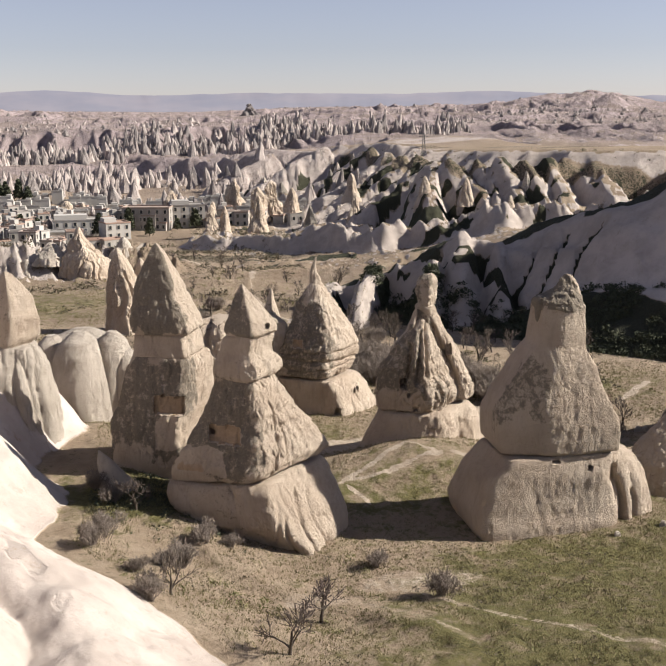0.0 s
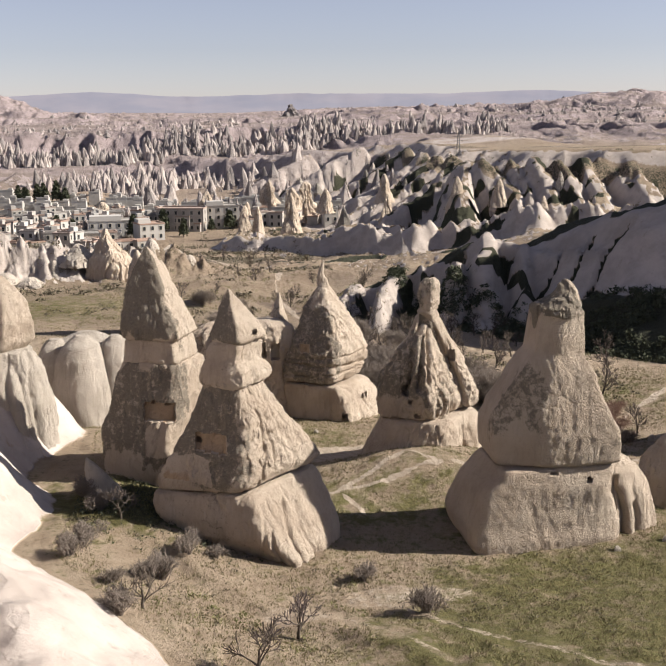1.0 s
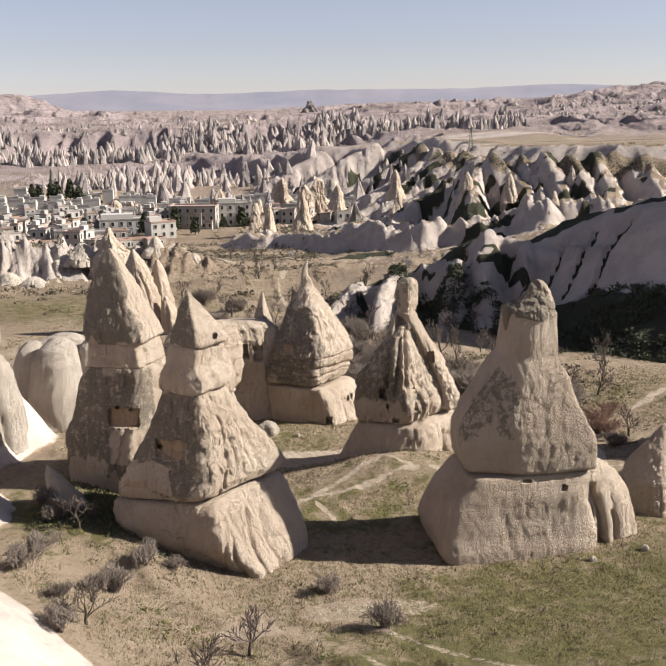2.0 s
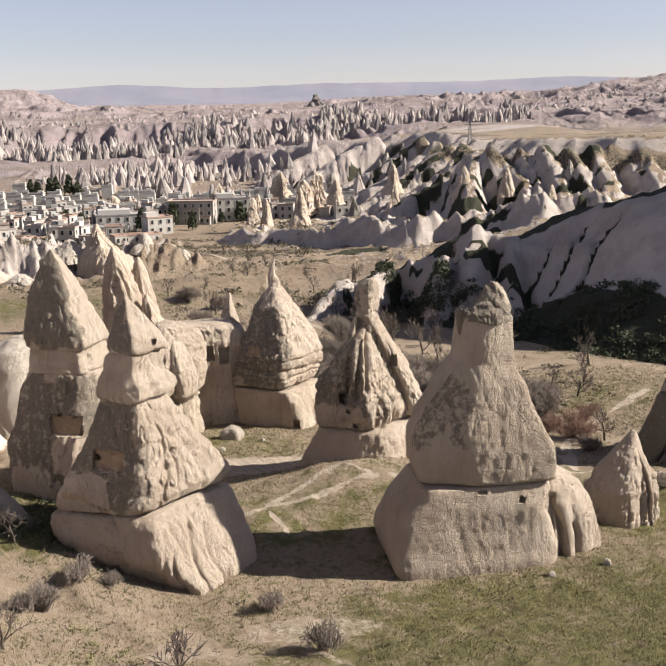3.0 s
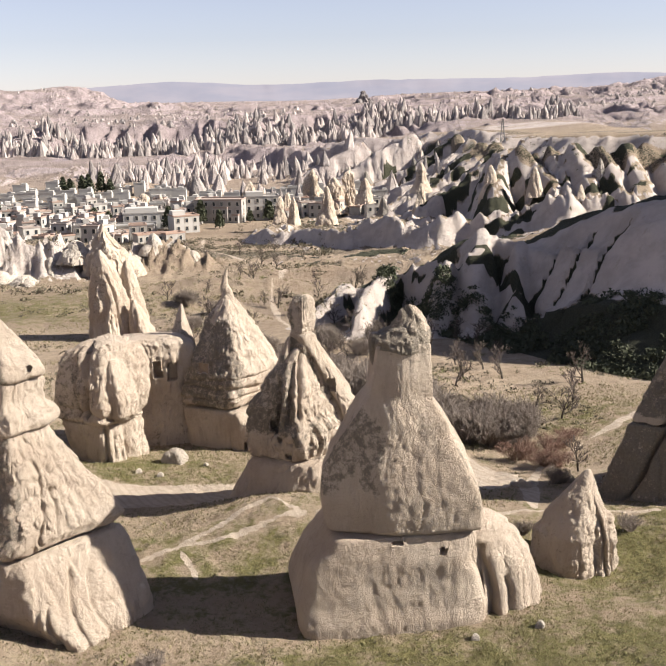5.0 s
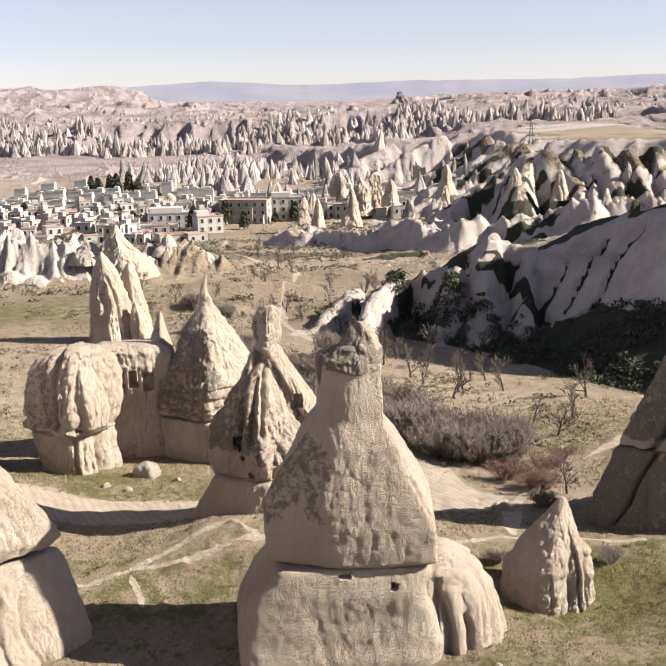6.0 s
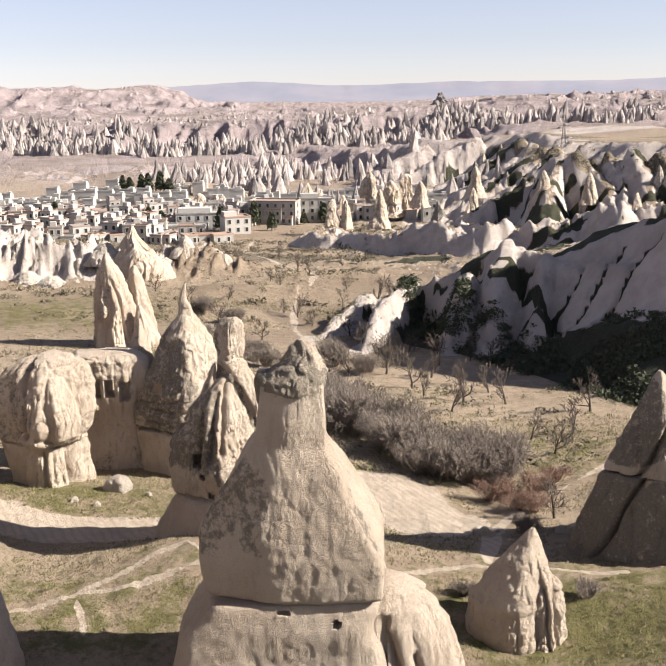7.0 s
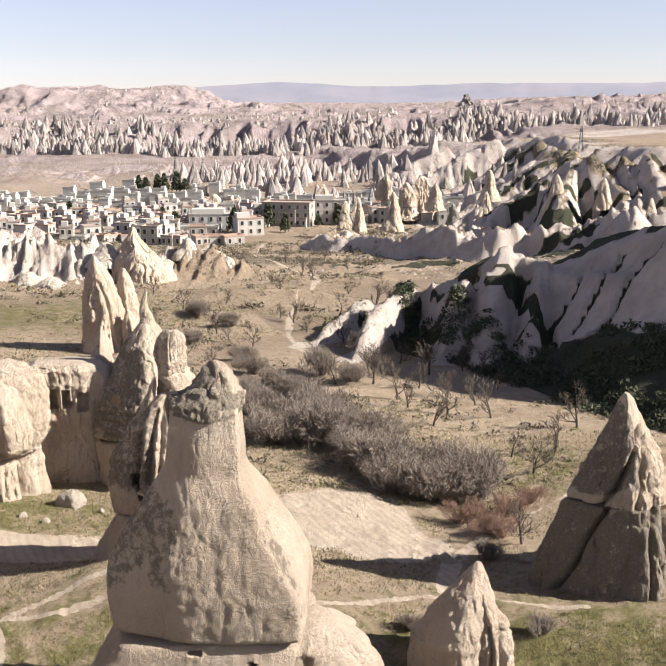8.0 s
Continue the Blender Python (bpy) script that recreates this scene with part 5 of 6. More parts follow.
ORCHARD = [(39.2, 117.8), (29.9, 125.9), (35.3, 126.9), (32.2, 130.7), (33.5, 114.4), (26.1, 141.7), (43.7, 105.3), (39.9, 104.5), (41.2, 99.6), (39.5, 137.8), (27.1, 132.6), (20.2, 128.9), (25.1, 118.1), (3.0, 165.4), (9.8, 155.8),
           (6.0, 159.0), (7.0, 142.5), (2.1, 148.9), (37.6, 141.0), (40.9, 130.9), (22.8, 133.0), (13.2, 175.2), (10.8, 177.9), (46.8, 112.9), (27.9, 139.0), (31.0, 121.7), (20, 186), (8, 200), (0, 190), (26, 176), (-6, 184), (16, 168), (22, 160), (5, 212), (-14, 196), (12, 222), (20, 206), (-3, 230), (8, 240), (-20, 232), (18, 240), (28, 190), (2, 260), (-12, 268), (10, 275), (33.5, 138), (24, 150), (30, 146), (38, 123), (35, 119)]
plant([make_tree(k, 3.6, "leafless grey-brown fruit tree in dry grass") for k in (1, 2, 3, 4)], ORCHARD, 5, 0.75, 1.25)
NEAR_TREES = [(4.9, 47.2), (-5.2, 59.6), (-3.0, 47.0), (2.6, 41.5), (38.6, 84.0)]
plant([make_tree(k, 3.4, "small leafless tree with dark twisted stems") for k in (11, 12)], NEAR_TREES, 6, 0.75, 1.0)
BELT = [(12.0, 139.0), (15.2, 134.9), (18.2, 130.0), (16.1, 121.5), (19.2, 117.7), (21.3, 121.8), (21.5, 111.6), (23.7, 113.3), (25.1, 105.4), (27.3, 106.9), (27.1, 101.8), (29.6, 103.5), (30.0, 98.3), (32.1, 98.9), (31.1, 95.5), (33.8, 98.4),
        (35.4, 97.4), (35.6, 93.9), (16.2, 114.7), (19.1, 108.2), (22.5, 107.5), (18, 124), (24.5, 109.5), (33, 95.2), (20.8, 139.1), (24.7, 134.0), (13, 130), (14.5, 126), (17.5, 112), (28.5, 100.2), (37.2, 96), (22, 116.5), (15, 118), (10, 146), (1, 158), (4, 171), (-2, 176)]
plant([make_bush(k, 1.7, 2.4, 420, BRUSH, "dense leafless grey-brown bush in a gully") for k in (21, 22, 23)], BELT, 7, 0.75, 1.75)
plant([make_bush(k, 1.4, 2.0, 260, RED_BRUSH, "reddish leafless bush beside a footpath") for k in (24,)], [(36.3, 87.0), (38.3, 91.6), (35.0, 89.6), (37.6, 86), (40.3, 93.6)], 8, 0.65, 0.95)
plant([make_bush(k, 0.9, 1.4, 200, BRUSH, "low leafless thorn bush in dry grass") for k in (26, 27)], [(-3.4, 52.4), (-2.6, 53.2), (-8.0, 63.6), (-6.9, 61.1), (-1.1, 55.9), (0.6, 56.6), (9.6, 55.4), (-7.4, 53.5), (-5.0, 50.4), (-6.8, 56), (31, 70), (12, 49), (-4.2, 46.0), (38, 70), (36, 81)], 9, 0.6, 1.15)


def scatter(name, label, category, count, seed, place, low, high, blades, material, spread=0.5, droop=0.5):
    """Tufts of thin blades over the ground in one mesh."""
    rng = np.random.RandomState(seed)
    x, y, keep = place(rng, count)
    x, y = x[keep], y[keep]
    m = len(x)
    z = ground_z(x, y)
    h = low + (high - low) * rng.rand(m) ** 2
    x, y, z, h = (np.repeat(v, blades) for v in (x, y, z, h))
    k = len(x)
    a = rng.rand(k) * 2 * math.pi
    bx, by = x + h * spread * 0.5 * rng.randn(k), y + h * spread * 0.5 * rng.randn(k)
    w = h * 0.16
    tip = np.stack([bx + h * droop * rng.randn(k), by + h * droop * rng.randn(k), z + h * (0.6 + 0.5 * rng.rand(k))], -1)
    left = np.stack([bx + w * np.cos(a), by + w * np.sin(a), z - 0.05], -1)
    right = np.stack([bx - w * np.cos(a), by - w * np.sin(a), z - 0.05], -1)
    verts = np.stack([left, right, tip], 1).reshape(-1, 3)
    me = mesh_of(name, verts, np.arange(3 * k).reshape(-1, 3), material, smooth=False)
    return tagged(new(name, me), label, category, kind="stuff")


def on_path(x, y):
    near = np.zeros(len(x), bool)
    for pts in PATHS:
        near |= line_dist(x, y, pts)[0] < 0.9
    for cx, cy, rx, ry in BARE:
        near |= np.hypot((x - cx) / rx, (y - cy) / ry) < 0.85
    return near


def off_bank(x, y):
    return x > np.interp(y, [20, 43.5, 49, 54, 63, 79, 92], [8, -1.0, -5.6, -8.6, -8.2, -9, -22])


def meadow(rng, n):
    y = 36 + 75 * rng.rand(n) ** 1.3
    x = -12 + 68 * rng.rand(n)
    thick = vnoise(x * 0.25, y * 0.25, 0 * x, 130) + 0.6 * vnoise(x * 0.9, y * 0.9, 0 * x, 131)
    return x, y, (thick > -0.6) & off_bank(x, y) & ~on_path(x, y)


def far_meadow(rng, n):
    y = 100 + 130 * rng.rand(n)
    x = -45 + 95 * rng.rand(n)
    thick = vnoise(x * 0.12, y * 0.12, 0 * x, 132) + 0.6 * vnoise(x * 0.5, y * 0.5, 0 * x, 133)
    return x, y, (thick > 0.15) & ~on_path(x, y) & ((ridge_frame(x, y)[0] < 0) | (x < 25))


def ridge_scrub(rng, n):
    x = 29 + 42 * rng.rand(n)
    foot = np.interp(x, [24, 30, 36, 44, 50, 60, 75, 110], [176, 162, 148, 132, 118, 104, 92, 78])
    crest_y = np.interp(x, [24, 34, 42, 56, 60, 75, 110], [184, 172, 159, 158, 152, 134, 120])
    t = -0.03 + 0.66 * rng.rand(n)
    y = foot + t * (crest_y - foot)
    wave = 0.16 * vnoise((x + 0.6 * y) * 0.12, (y - 0.6 * x) * 0.03, 0 * x, 24)
    return x, y, (t + wave < 0.46) & (vnoise(x * 0.2, y * 0.2, 0 * x, 134) > -0.5)


def weeds(rng, n):
    y = 38 + 90 * rng.rand(n)
    x = -10 + 62 * rng.rand(n)
    return x, y, (vnoise(x * 0.13, y * 0.13, 0 * x, 135) + 0.5 * vnoise(x * 0.6, y * 0.6, 0 * x, 136) > 0.3) & off_bank(x, y) & ~on_path(x, y)


def clumps(name, label, count, seed, place, low, high, leaves, material):
    """Low rounded shrubs of many small leaves in one mesh."""
    rng = np.random.RandomState(seed)
    x, y, keep = place(rng, count)
    x, y = x[keep], y[keep]
    m = len(x)
    z = ground_z(x, y)
    r = low + (high - low) * rng.rand(m) ** 1.5
    way = rng.randn(m, leaves, 3)
    way /= np.linalg.norm(way, axis=2)[:, :, None]
    way[:, :, 2] = np.abs(way[:, :, 2])
    mid = np.stack([x, y, z], -1)[:, None] + way * (r[:, None] * (0.55 + 0.5 * rng.rand(m, leaves)))[:, :, None] * np.array([1, 1, 0.8])
    tri = mid[:, :, None] + rng.randn(m, leaves, 3, 3) * (0.17 * r)[:, None, None, None]
    me = mesh_of(name, tri.reshape(-1, 3), np.arange(3 * m * leaves).reshape(-1, 3), material, smooth=False)
    return tagged(new(name, me), label, "shrubs", kind="stuff")


def orchard_shrubs(rng, n):
    y = 92 + 110 * rng.rand(n)
    x = -5 + 52 * rng.rand(n)
    return x, y, (vnoise(x * 0.1, y * 0.1, 0 * x, 137) + 0.5 * vnoise(x * 0.4, y * 0.4, 0 * x, 138) > 0.25) & ~on_path(x, y) & ((ridge_frame(x, y)[0] < 0) | (x < 25))


def flat_shrubs(rng, n):
    y = 92 + 150 * rng.rand(n)
    x = -30 + 75 * rng.rand(n)
    return x, y, (vnoise(x * 0.07, y * 0.09, 0 * x, 142) + 0.6 * vnoise(x * 0.3, y * 0.3, 0 * x, 143) > 0.05) & ~on_path(x, y) & ((ridge_frame(x, y)[0] < 0) | (x < 25)) & (np.hypot(x - 27, y - 86) > 9)


def near_shrubs(rng, n):
    y = 44 + 26 * rng.rand(n)
    x = -9 + 18 * rng.rand(n)
    return x, y, (vnoise(x * 0.2, y * 0.2, 0 * x, 139) > 0.1) & off_bank(x, y) & ~on_path(x, y)


scatter("dry_grass", "tan winter grass in uneven tufts", "grass", 120000, 301, meadow, 0.06, 0.22, 3, STRAW)
scatter("dry_grass", "sparse tan grass on the orchard flat", "grass", 45000, 302, far_meadow, 0.12, 0.40, 3, STRAW)
scatter("green_weeds", "patches of dull green weeds", "weeds", 70000, 304, weeds, 0.06, 0.22, 4, WEED, 0.9, 0.7)
clumps("low_scrub", "dark green scrub on the shaded slope", 3600, 303, ridge_scrub, 0.35, 1.1, 30, LEAF)
clumps("low_scrub", "small grey-green shrubs on the orchard flat", 4200, 305, orchard_shrubs, 0.2, 0.6, 16, WEED)
clumps("low_scrub", "leafless brown shrubs on the orchard flat", 2600, 308, flat_shrubs, 0.25, 0.8, 22, SCRUB)


def cliff_brush(rng, n):
    x = 22 + 120 * rng.rand(n)
    y = 215 + 260 * rng.rand(n)
    gap = plateau_off(x, y)
    thick = vnoise(x * 0.05, y * 0.05, 0 * x, 144) + 0.7 * vnoise(x * 0.2, y * 0.2, 0 * x, 145)
    return x, y, ((thick > 0.25) | ((gap > -10) & (gap < 8) & (thick > -0.3))) & (gap < 10) & (gap > -60) & (ridge_frame(x, y)[0] > 1.6)


def garden_brush(rng, n):
    y = 160 + 300 * rng.rand(n)
    x = -45 - 0.25 * (y - 160) + (75 + 0.25 * (y - 160)) * rng.rand(n)
    return x, y, (vnoise(x * 0.05, y * 0.05, 0 * x, 140) + 0.6 * vnoise(x * 0.2, y * 0.2, 0 * x, 141) > 0.2) & ~on_path(x, y) & ((ridge_frame(x, y)[0] < 0) | (x < 25))


clumps("garden_scrub", "leafless grey-brown hedges between garden plots", 6500, 307, garden_brush, 0.4, 1.3, 22, SCRUB)
clumps("cliff_scrub", "dark scrub on the slopes below the plateau", 2600, 309, cliff_brush, 0.3, 0.9, 18, LEAF)
clumps("low_scrub", "dull green thistles in the dry grass", 1100, 306, near_shrubs, 0.12, 0.36, 14, WEED)


def front_weeds(rng, n):
    y = 38 + 22 * rng.rand(n)
    x = -9 + 34 * rng.rand(n)
    return x, y, (vnoise(x * 0.35, y * 0.35, 0 * x, 146) + 0.6 * vnoise(x * 1.1, y * 1.1, 0 * x, 147) > 0.1) & off_bank(x, y)


def hollow_weeds(rng, n):
    x, y = -5 + 3.6 * rng.randn(n), 62.3 + 2.2 * rng.randn(n)
    return x, y, off_bank(x, y)


clumps("dry_weeds", "withered brown weeds on bare soil", 2400, 310, front_weeds, 0.08, 0.26, 12, SCRUB)
clumps("green_weeds", "lush dark weeds in the hollow between rocks", 900, 311, hollow_weeds, 0.12, 0.4, 14, LEAF)


# ---------- stones ----------
def make_stone(x, y, size, seed, label, material=TUFF):
    z = float(ground_z(np.array([x]), np.array([y]))[0])
    ob = body("boulder", [(z - 0.3 * size, x, y, size * 0.55, size * 0.5), (z + 0.2 * size, x, y, size * 0.6, size * 0.52), (z + 0.55 * size, x, y, size * 0.42, size * 0.38), (z + 0.72 * size, x, y, size * 0.12, size * 0.12)],
              seed, material, None, flutes=0.1 * size, lumps=0.4 * size, rough=0.16 * min(size, 1.5), crisp=6, planes=(-125 + 13 * (seed % 5), -30 + 11 * (seed % 4), 60, 150), cell=max(0.05, size * 0.045))
    return tagged(ob, label, "boulder", "loose boulders")


make_stone(6.8, 87.9, 1.5, 401, "rounded pale boulder on short grass", WHITE_TUFF)
for k, (x, y, s) in enumerate(((33.4, 80.6, 0.7), (33.9, 80.1, 0.5), (32.9, 81.0, 0.6), (34.3, 81.0, 0.4), (39.9, 79.3, 0.8), (38.9, 80.2, 0.6), (38.4, 80.6, 0.7), (39.3, 81, 0.5), (6.1, 84.8, 0.45), (4.4, 85.1, 0.5), (9.5, 86.5, 0.4), (29.5, 57.6, 0.5), (26, 57.0, 0.4))):
    make_stone(x, y, s, 410 + k, "small pale stone beside a dusty path", WHITE_TUFF)


def build_leaf_rock():
    c = stand("slab_rock", -6.8, 63.6, 2.6, "thin leaf-shaped slab of pale tuff", "rock slab")
    body("slab", [(2.4, -6.4, 63.6, 1.3, 0.7), (3.6, -6.7, 63.6, 0.95, 0.55), (4.8, -7.3, 63.7, 0.55, 0.4), (5.6, -7.7, 63.7, 0.045, 0.045)], 431, WHITE_TUFF, c, flutes=0.25, cell=0.09)


build_leaf_rock()


# ---------- pillars and pinnacles ----------
def make_pillar(x, y, base, top, wide, seed, label, group, material=TUFF):
    h = top - base
    c = stand("rock_pinnacle", x, y, base, label, "rock pinnacle", group)
    body("shaft", [(base - 1, x, y, wide * 1.5, wide * 1.4), (base + 0.12 * h, x, y, wide * 1.15, wide * 1.1), (base + 0.45 * h, x, y, wide * 0.72, wide * 0.7), (base + 0.75 * h, x, y, wide * 0.5, wide * 0.48), (base + 0.93 * h, x, y, wide * 0.26, wide * 0.25), (top, x, y, wide * 0.06, wide * 0.06)],
         seed, material, c, flutes=0.22 * wide, lumps=0.25 * wide, rough=0.12 * wide, crisp=5, planes=(-120 + 17 * (seed % 3), -36, 60, 150), cell=max(0.22, wide * 0.11), crust=[(base + 0.3 * h, top, -120, 90, 0.45)])


TOWN_PINS = [(10.0, 362, -16, -4.6, 2.6), (14.6, 362, -15.5, -4.9, 2.0), (25.8, 353, -15, -0.7, 3.0), (52.6, 312, -5.8, 2.8, 2.0), (55, 333, -1, 7.5, 2.2), (68.4, 286, 0, 9.4, 2.2), (-46, 425, -16.5, -7.5, 3.6), (-40, 430, -16.5, -9, 3.0), (30, 410, -15, -2, 4.5), (36, 415, -13, 0, 4.5),
             (22, 430, -14, 0, 4.2), (-4, 440, -16, -5, 3.5), (12, 405, -16, -7, 2.5), (40, 375, -8, 0, 2.6), (79, 280, 2, 9, 1.8), (88, 268, -2, 5, 1.8), (2, 420, -16, -7, 3.2)]
for k, (x, y, a, b, w) in enumerate(TOWN_PINS):
    make_pillar(x, y, a, b, w, 500 + k, "tall weathered tuff pinnacle among the houses", "pinnacles by the town")
rng = random.Random(8)
for k in range(13):
    x = -60 + 4.6 * k + rng.uniform(-1, 1)
    y = 212 + rng.uniform(-4, 8) + (8 if x > -20 else 0)
    z = float(ground_z(np.array([x]), np.array([y]))[0])
    h = rng.uniform(1.2, 3.2) * (1.0 if x < -18 else 0.7)
    make_pillar(x, y, z - 1.5, z + h, rng.uniform(1.6, 3.0), 540 + k, "short sunlit tuff pillar on a pale outcrop", "pillars on the outcrop", WHITE_TUFF)


# ---------- town ----------
def box_arrays(x0, x1, y0, y1, z0, z1):
    v = [(x, y, z) for z in (z0, z1) for x, y in ((x0, y0), (x1, y0), (x1, y1), (x0, y1))]
    f = [(0, 3, 2, 1), (4, 5, 6, 7), (0, 1, 5, 4), (1, 2, 6, 5), (2, 3, 7, 6), (3, 0, 4, 7)]
    return v, f


def box_mesh(name, boxes, material):
    verts, faces = [], []
    for b in boxes:
        v, f = box_arrays(*b)
        faces += [tuple(i + len(verts) for i in q) for q in f]
        verts += v
    return mesh_of(name, verts, faces, material, smooth=False)


def window_mesh(w, h):
    """A pane with a stone surround; it looks towards -y."""
    me = box_mesh("window", [(-w / 2, w / 2, -0.02, 0.1, 0, h)], PANE)
    v, f = [], []
    for b in ((-w / 2 - 0.15, -w / 2, -0.10, 0.1, -0.12, h + 0.15), (w / 2, w / 2 + 0.15, -0.10, 0.1, -0.12, h + 0.15), (-w / 2, w / 2, -0.10, 0.1, h, h + 0.15), (-w / 2, w / 2, -0.12, 0.1, -0.12, 0)):
        a, q = box_arrays(*b)
        f += [tuple(i + len(v) for i in p) for p in q]
        v += a
    return me, mesh_of("surround", v, f, FRAME, smooth=False)


WINDOW = window_mesh(0.95, 1.35)


def make_house(w, d, storeys, seed, label):
    rng = random.Random(seed)
    h = 2.8 * storeys
    house = stand("house", 0, 0, 0, label, "house", "houses of the town")
    body_boxes = [(-w / 2, w / 2, -d / 2, d / 2, -3, h)]
    if storeys > 1 and rng.random() < 0.5:
        body_boxes.append((-w / 2 + 0.5, -w / 2 + w * 0.55, -d / 2 + 0.4 * d, d / 2 - 0.3, h, h + 1.7))
    ob = new("wall", box_mesh("wall", body_boxes, PLASTER))
    ob.parent = house
    rim = 0.25
    roof = [(-w / 2 - 0.15, w / 2 + 0.15, -d / 2 - 0.15, -d / 2 + rim, h + 0.004, h + 0.5), (-w / 2 - 0.15, w / 2 + 0.15, d / 2 - rim, d / 2 + 0.15, h + 0.004, h + 0.5),
            (-w / 2 - 0.15, -w / 2 + rim, -d / 2 + rim, d / 2 - rim, h + 0.004, h + 0.5), (w / 2 - rim, w / 2 + 0.15, -d / 2 + rim, d / 2 - rim, h + 0.004, h + 0.5), (-w / 2 + rim, w / 2 - rim, -d / 2 + rim, d / 2 - rim, h + 0.004, h + 0.06)]
    ob = new("roof", box_mesh("roof", roof, ROOFING))
    ob.parent = house
    count = max(2, int(w / 2.9))
    for s in range(storeys):
        for k in range(count):
            win = new("window", WINDOW[0])
            win.parent = house
            win.matrix_basis = pose(-w / 2 + w * (k + 0.5) / count, -d / 2 - 0.02, 2.8 * s + 0.8)
            edge = new("surround", WINDOW[1])
            edge.parent = win
        win = new("window", WINDOW[0])
        win.parent = house
        win.matrix_basis = pose(w / 2 + 0.02, -d * 0.15, 2.8 * s + 0.8, 0, 0, 90)
        edge = new("surround", WINDOW[1])
        edge.parent = win
    return house


def build_town():
    kinds = [make_house(w, d, s, k, label) for k, (w, d, s, label) in enumerate((
        (4.0, 4.2, 1, "low flat-roofed stone house"), (4.4, 4.4, 2, "two-storey cream stone house with flat roof"), (5.4, 4.6, 2, "wide two-storey stone house with parapet"), (4.2, 4.6, 2, "square two-storey pale plastered house"), (6.6, 4.2, 1, "long low stone house with flat roof")))]
    rng = random.Random(44)
    spots = []
    for j in range(19):
        for i in range(38):
            x = -152 + 5.4 * i + rng.uniform(-1.6, 1.6) + 2.6 * (j % 2)
            y = 332 + 7.6 * j + rng.uniform(-2.5, 2.5)
            if x > 56 or (x > -48 and y < 388 and x + y > 312) or (x > -6 and y < 400) or rng.random() < 0.12 or abs(x + 78) + abs(y - 463) < 14 or x > 62 - 0.3 * (y - 400):
                continue
            spots.append((x, y))
    low = ground_z(np.array([p[0] for p in spots]), np.array([p[1] for p in spots]))
    spots = [(x, y, float(z)) for (x, y), z in zip(spots, low) if z < -9.0]
    spots.sort(key=lambda p: p[1] + 0.15 * abs(p[0] + 40))
    rows = []
    for x, y, z in spots[290:]:
        w, d, h = rng.uniform(2.0, 3.4), rng.uniform(1.9, 2.6), rng.choice((2.8, 2.8, 5.6))
        rows += [(x - w, x + w, y - d, y + d, z - 2, z + h), (x - w - 0.12, x + w + 0.12, y - d - 0.12, y - d + 0.25, z + h + 0.004, z + h + 0.45), (x + 0.2 * w, x + 0.9 * w, y - 0.3 * d, y + 0.8 * d, z + h + 0.004, z + h + 0.9)]
    tagged(new("far_houses", box_mesh("far_houses", rows, PLASTER)), "small flat-roofed stone houses at the far side of the town", "houses", kind="stuff")
    first = {}
    for x, y, z in spots[:290]:
        k = rng.choices(range(5), (4, 3, 2, 1, 3))[0]
        m = pose(x, y, z, 0, 0, rng.choice((-12, 8, 15, -25, 30, 78)) + rng.uniform(-6, 6))
        if k in first:
            copy_thing(kinds[k], m)
        else:
            first[k] = True
            kinds[k].matrix_basis = m
    for w, d, s, x, y, turn, seed, label in ((22, 11, 2, -36, 384, 6, 61, "broad two-storey terrace hotel of pale stone"), (18, 10, 3, -13, 398, -10, 62, "three-storey hotel of cream stone"), (13, 9, 3, 2, 404, 4, 63, "tall cream stone hotel wing"), (9, 8, 2, -24, 369, 22, 64, "pinkish stone building on a retaining wall"), (16, 9, 1, -42, 370, 2, 65, "low stone annexe below the hotel")):
        make_house(w, d, s, seed, label).matrix_basis = pose(x, y, float(ground_z(np.array([x]), np.array([y]))[0]), 0, 0, turn)


build_town()


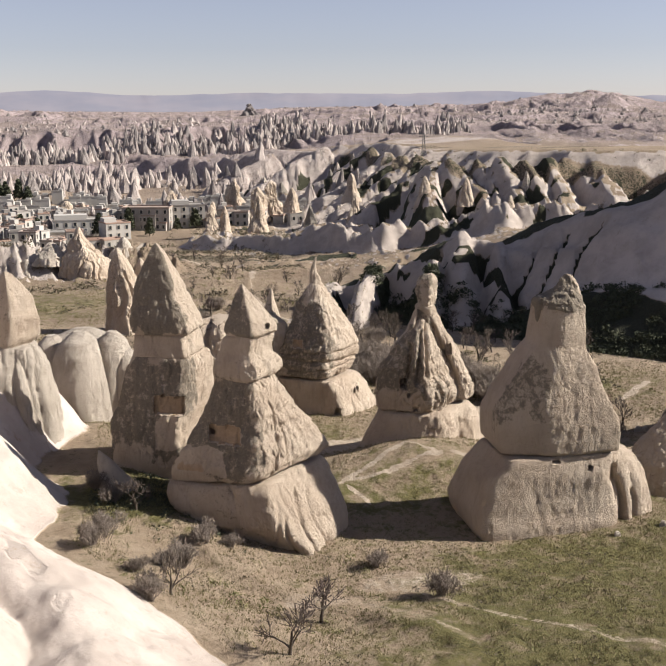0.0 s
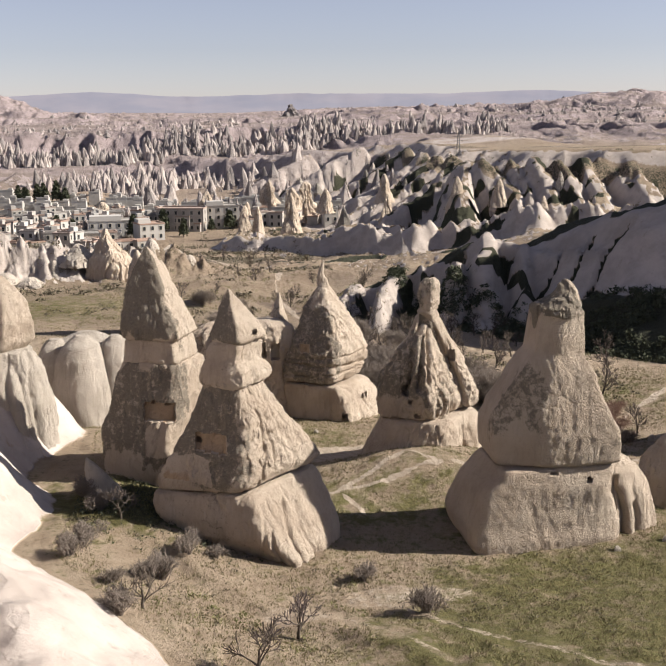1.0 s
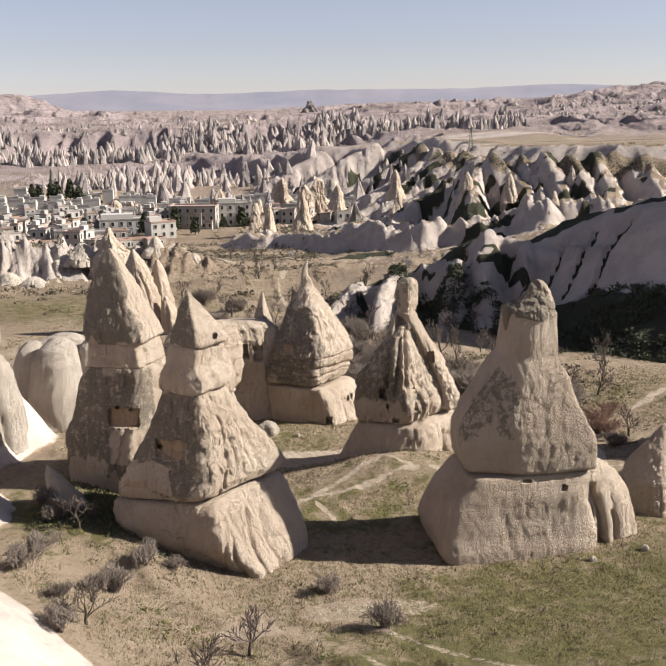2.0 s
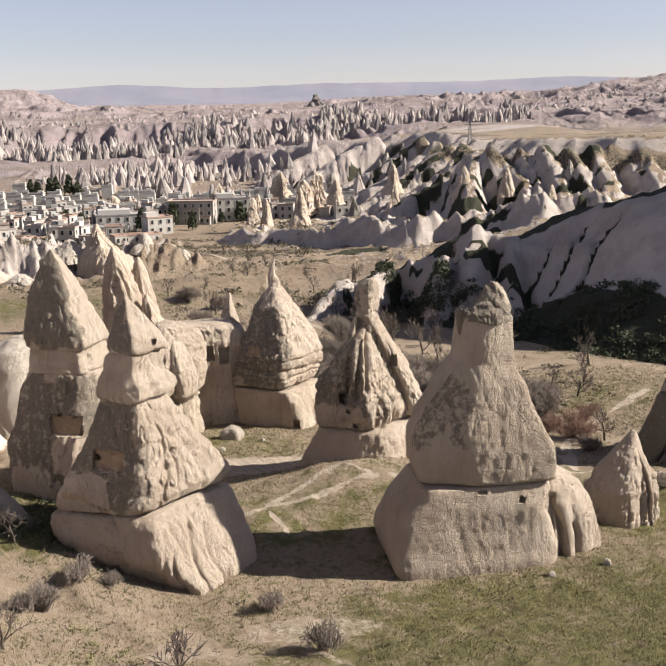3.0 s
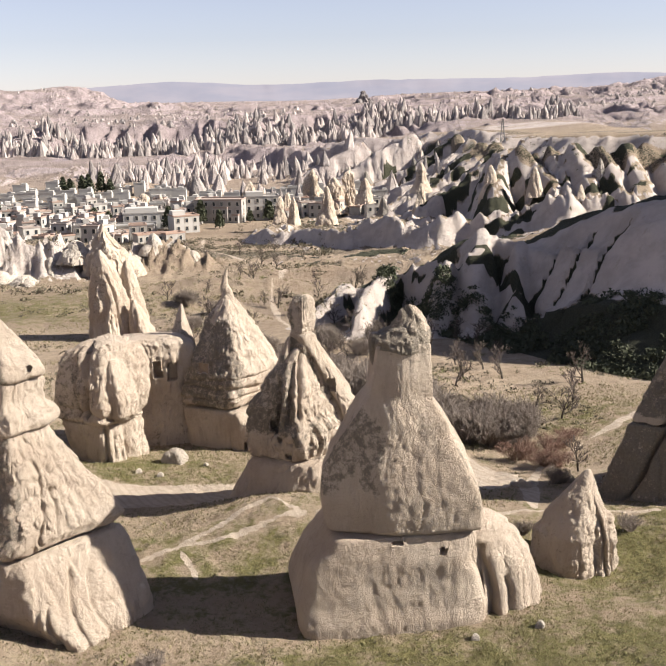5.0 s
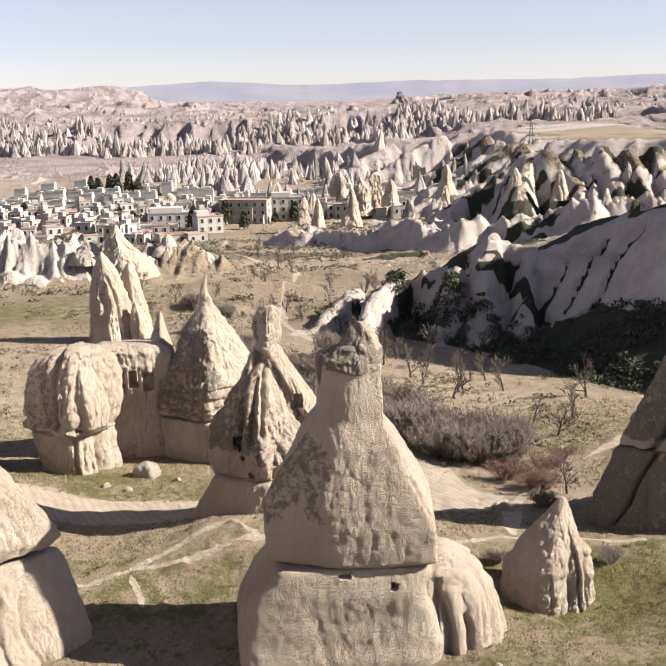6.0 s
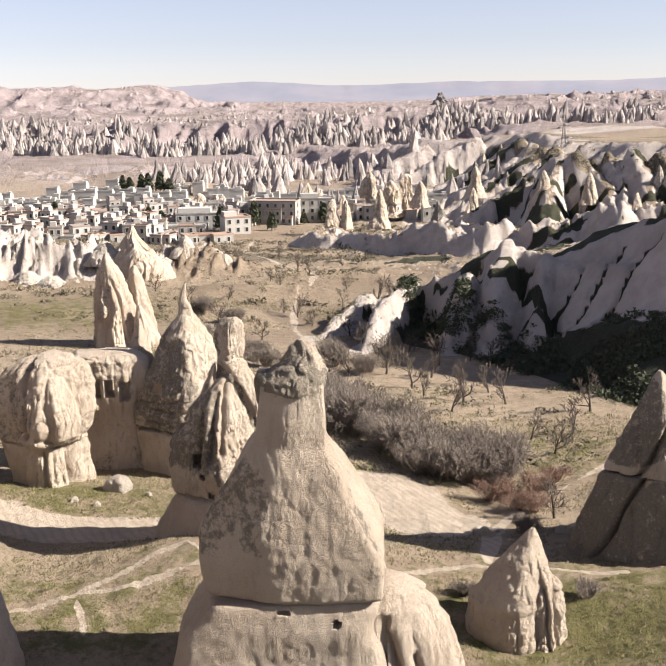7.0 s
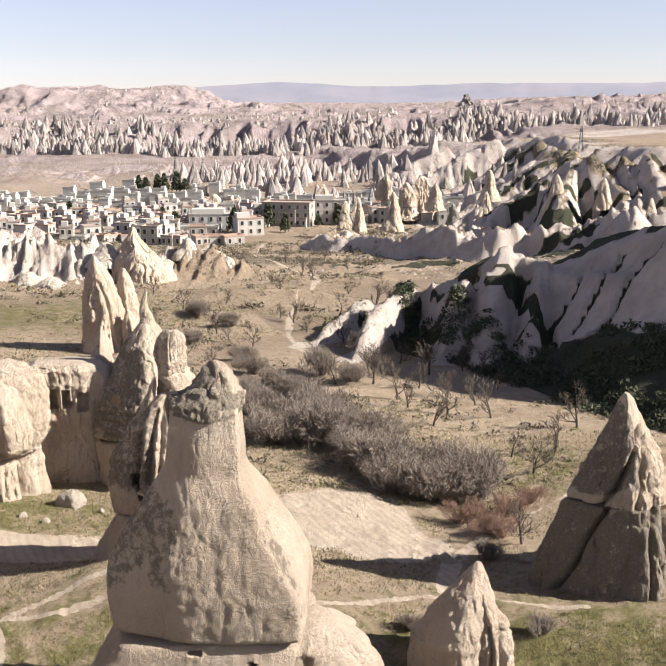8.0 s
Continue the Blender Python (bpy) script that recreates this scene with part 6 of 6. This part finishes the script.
def make_leafy(seed, height, wide):
    """A dark evergreen: trunk and a crown of many small leaf clumps."""
    rng = np.random.RandomState(seed)
    tree = stand("evergreen_tree", 0, 0, 0, "dark green pine between houses", "tree", "evergreens in the town")
    v, f = tubes([(np.array([0, 0, -0.2]), np.array([0, 0, height * 0.9]), 0.2, 0.05)], 6)
    new("trunk", mesh_of("trunk", v, f, BARK)).parent = tree
    n = 900
    t = rng.rand(n) ** 0.8
    r = wide * (1 - t) ** 0.7 * np.sqrt(rng.rand(n)) * (0.75 + 0.35 * rng.rand(n))
    a = rng.rand(n) * 2 * math.pi
    mid = np.stack([r * np.cos(a), r * np.sin(a), height * (0.15 + 0.85 * t)], -1)
    verts = (mid[:, None] + 0.38 * rng.randn(n, 3, 3)).reshape(-1, 3)
    new("crown", mesh_of("crown", verts, np.arange(3 * n).reshape(-1, 3), LEAF, smooth=False)).parent = tree
    return tree


plant([make_leafy(71, 7, 2.2), make_leafy(72, 6, 2.4)], [(-86, 462), (-82, 460), (-78, 463), (-74, 461), (-70, 464), (-84, 466), (-76, 467), (-66, 463), (-20, 390), (-2, 393), (-30, 376), (5, 398), (-52, 380), (-60, 395), (-12, 375), (-100, 410)], 10, 0.75, 1.2)


# ---------- mast on the plateau ----------
def build_mast():
    x, y = 86.0, 361.0
    z = float(ground_z(np.array([x]), np.array([y]))[0])
    mast = stand("lattice_mast", x, y, z, "grey lattice power mast on the plateau", "mast")
    for sx, sy in ((-1, -1), (1, -1), (1, 1), (-1, 1)):
        v, f = tubes([(np.array([sx * 0.9, sy * 0.9, -0.5]), np.array([sx * 0.2, sy * 0.2, 10.5]), 0.09, 0.06)], 4)
        new("leg", mesh_of("leg", v, f, IRON)).parent = mast
    for k in range(8):
        a, b = 0.9 - 0.7 * k / 8, 0.9 - 0.7 * (k + 1) / 8
        for side in (-1, 1):
            v, f = tubes([(np.array([side * a, -a, 1.3 * k]), np.array([-side * b, -b, 1.3 * (k + 1)]), 0.045, 0.045)], 4)
            new("brace", mesh_of("brace", v, f, IRON)).parent = mast
    for h in (7.8, 9.4):
        v, f = tubes([(np.array([-1.7, 0, h]), np.array([1.7, 0, h]), 0.08, 0.08)], 4)
        new("cross_arm", mesh_of("cross_arm", v, f, IRON)).parent = mast


build_mast()


def build_butte():
    x, y = 123.4, 1725.0
    z = float(ground_z(np.array([x]), np.array([y]))[0])
    c = stand("rock_butte", x, y, z, "lone dark pointed butte on the horizon", "rock butte")
    body("peak", [(z - 6, x, y, 26, 20), (z + 3, x, y, 14, 12), (z + 10, x - 1, y, 7, 6), (z + 18, x - 1, y, 3.5, 3), (z + 21, x - 1, y, 0.8, 0.8)], 601, FAR_TUFF, c, flutes=2, lumps=2.0, cell=1.5, crust=[(z - 9, z + 34, -90, 180, 0.95)])


build_butte()
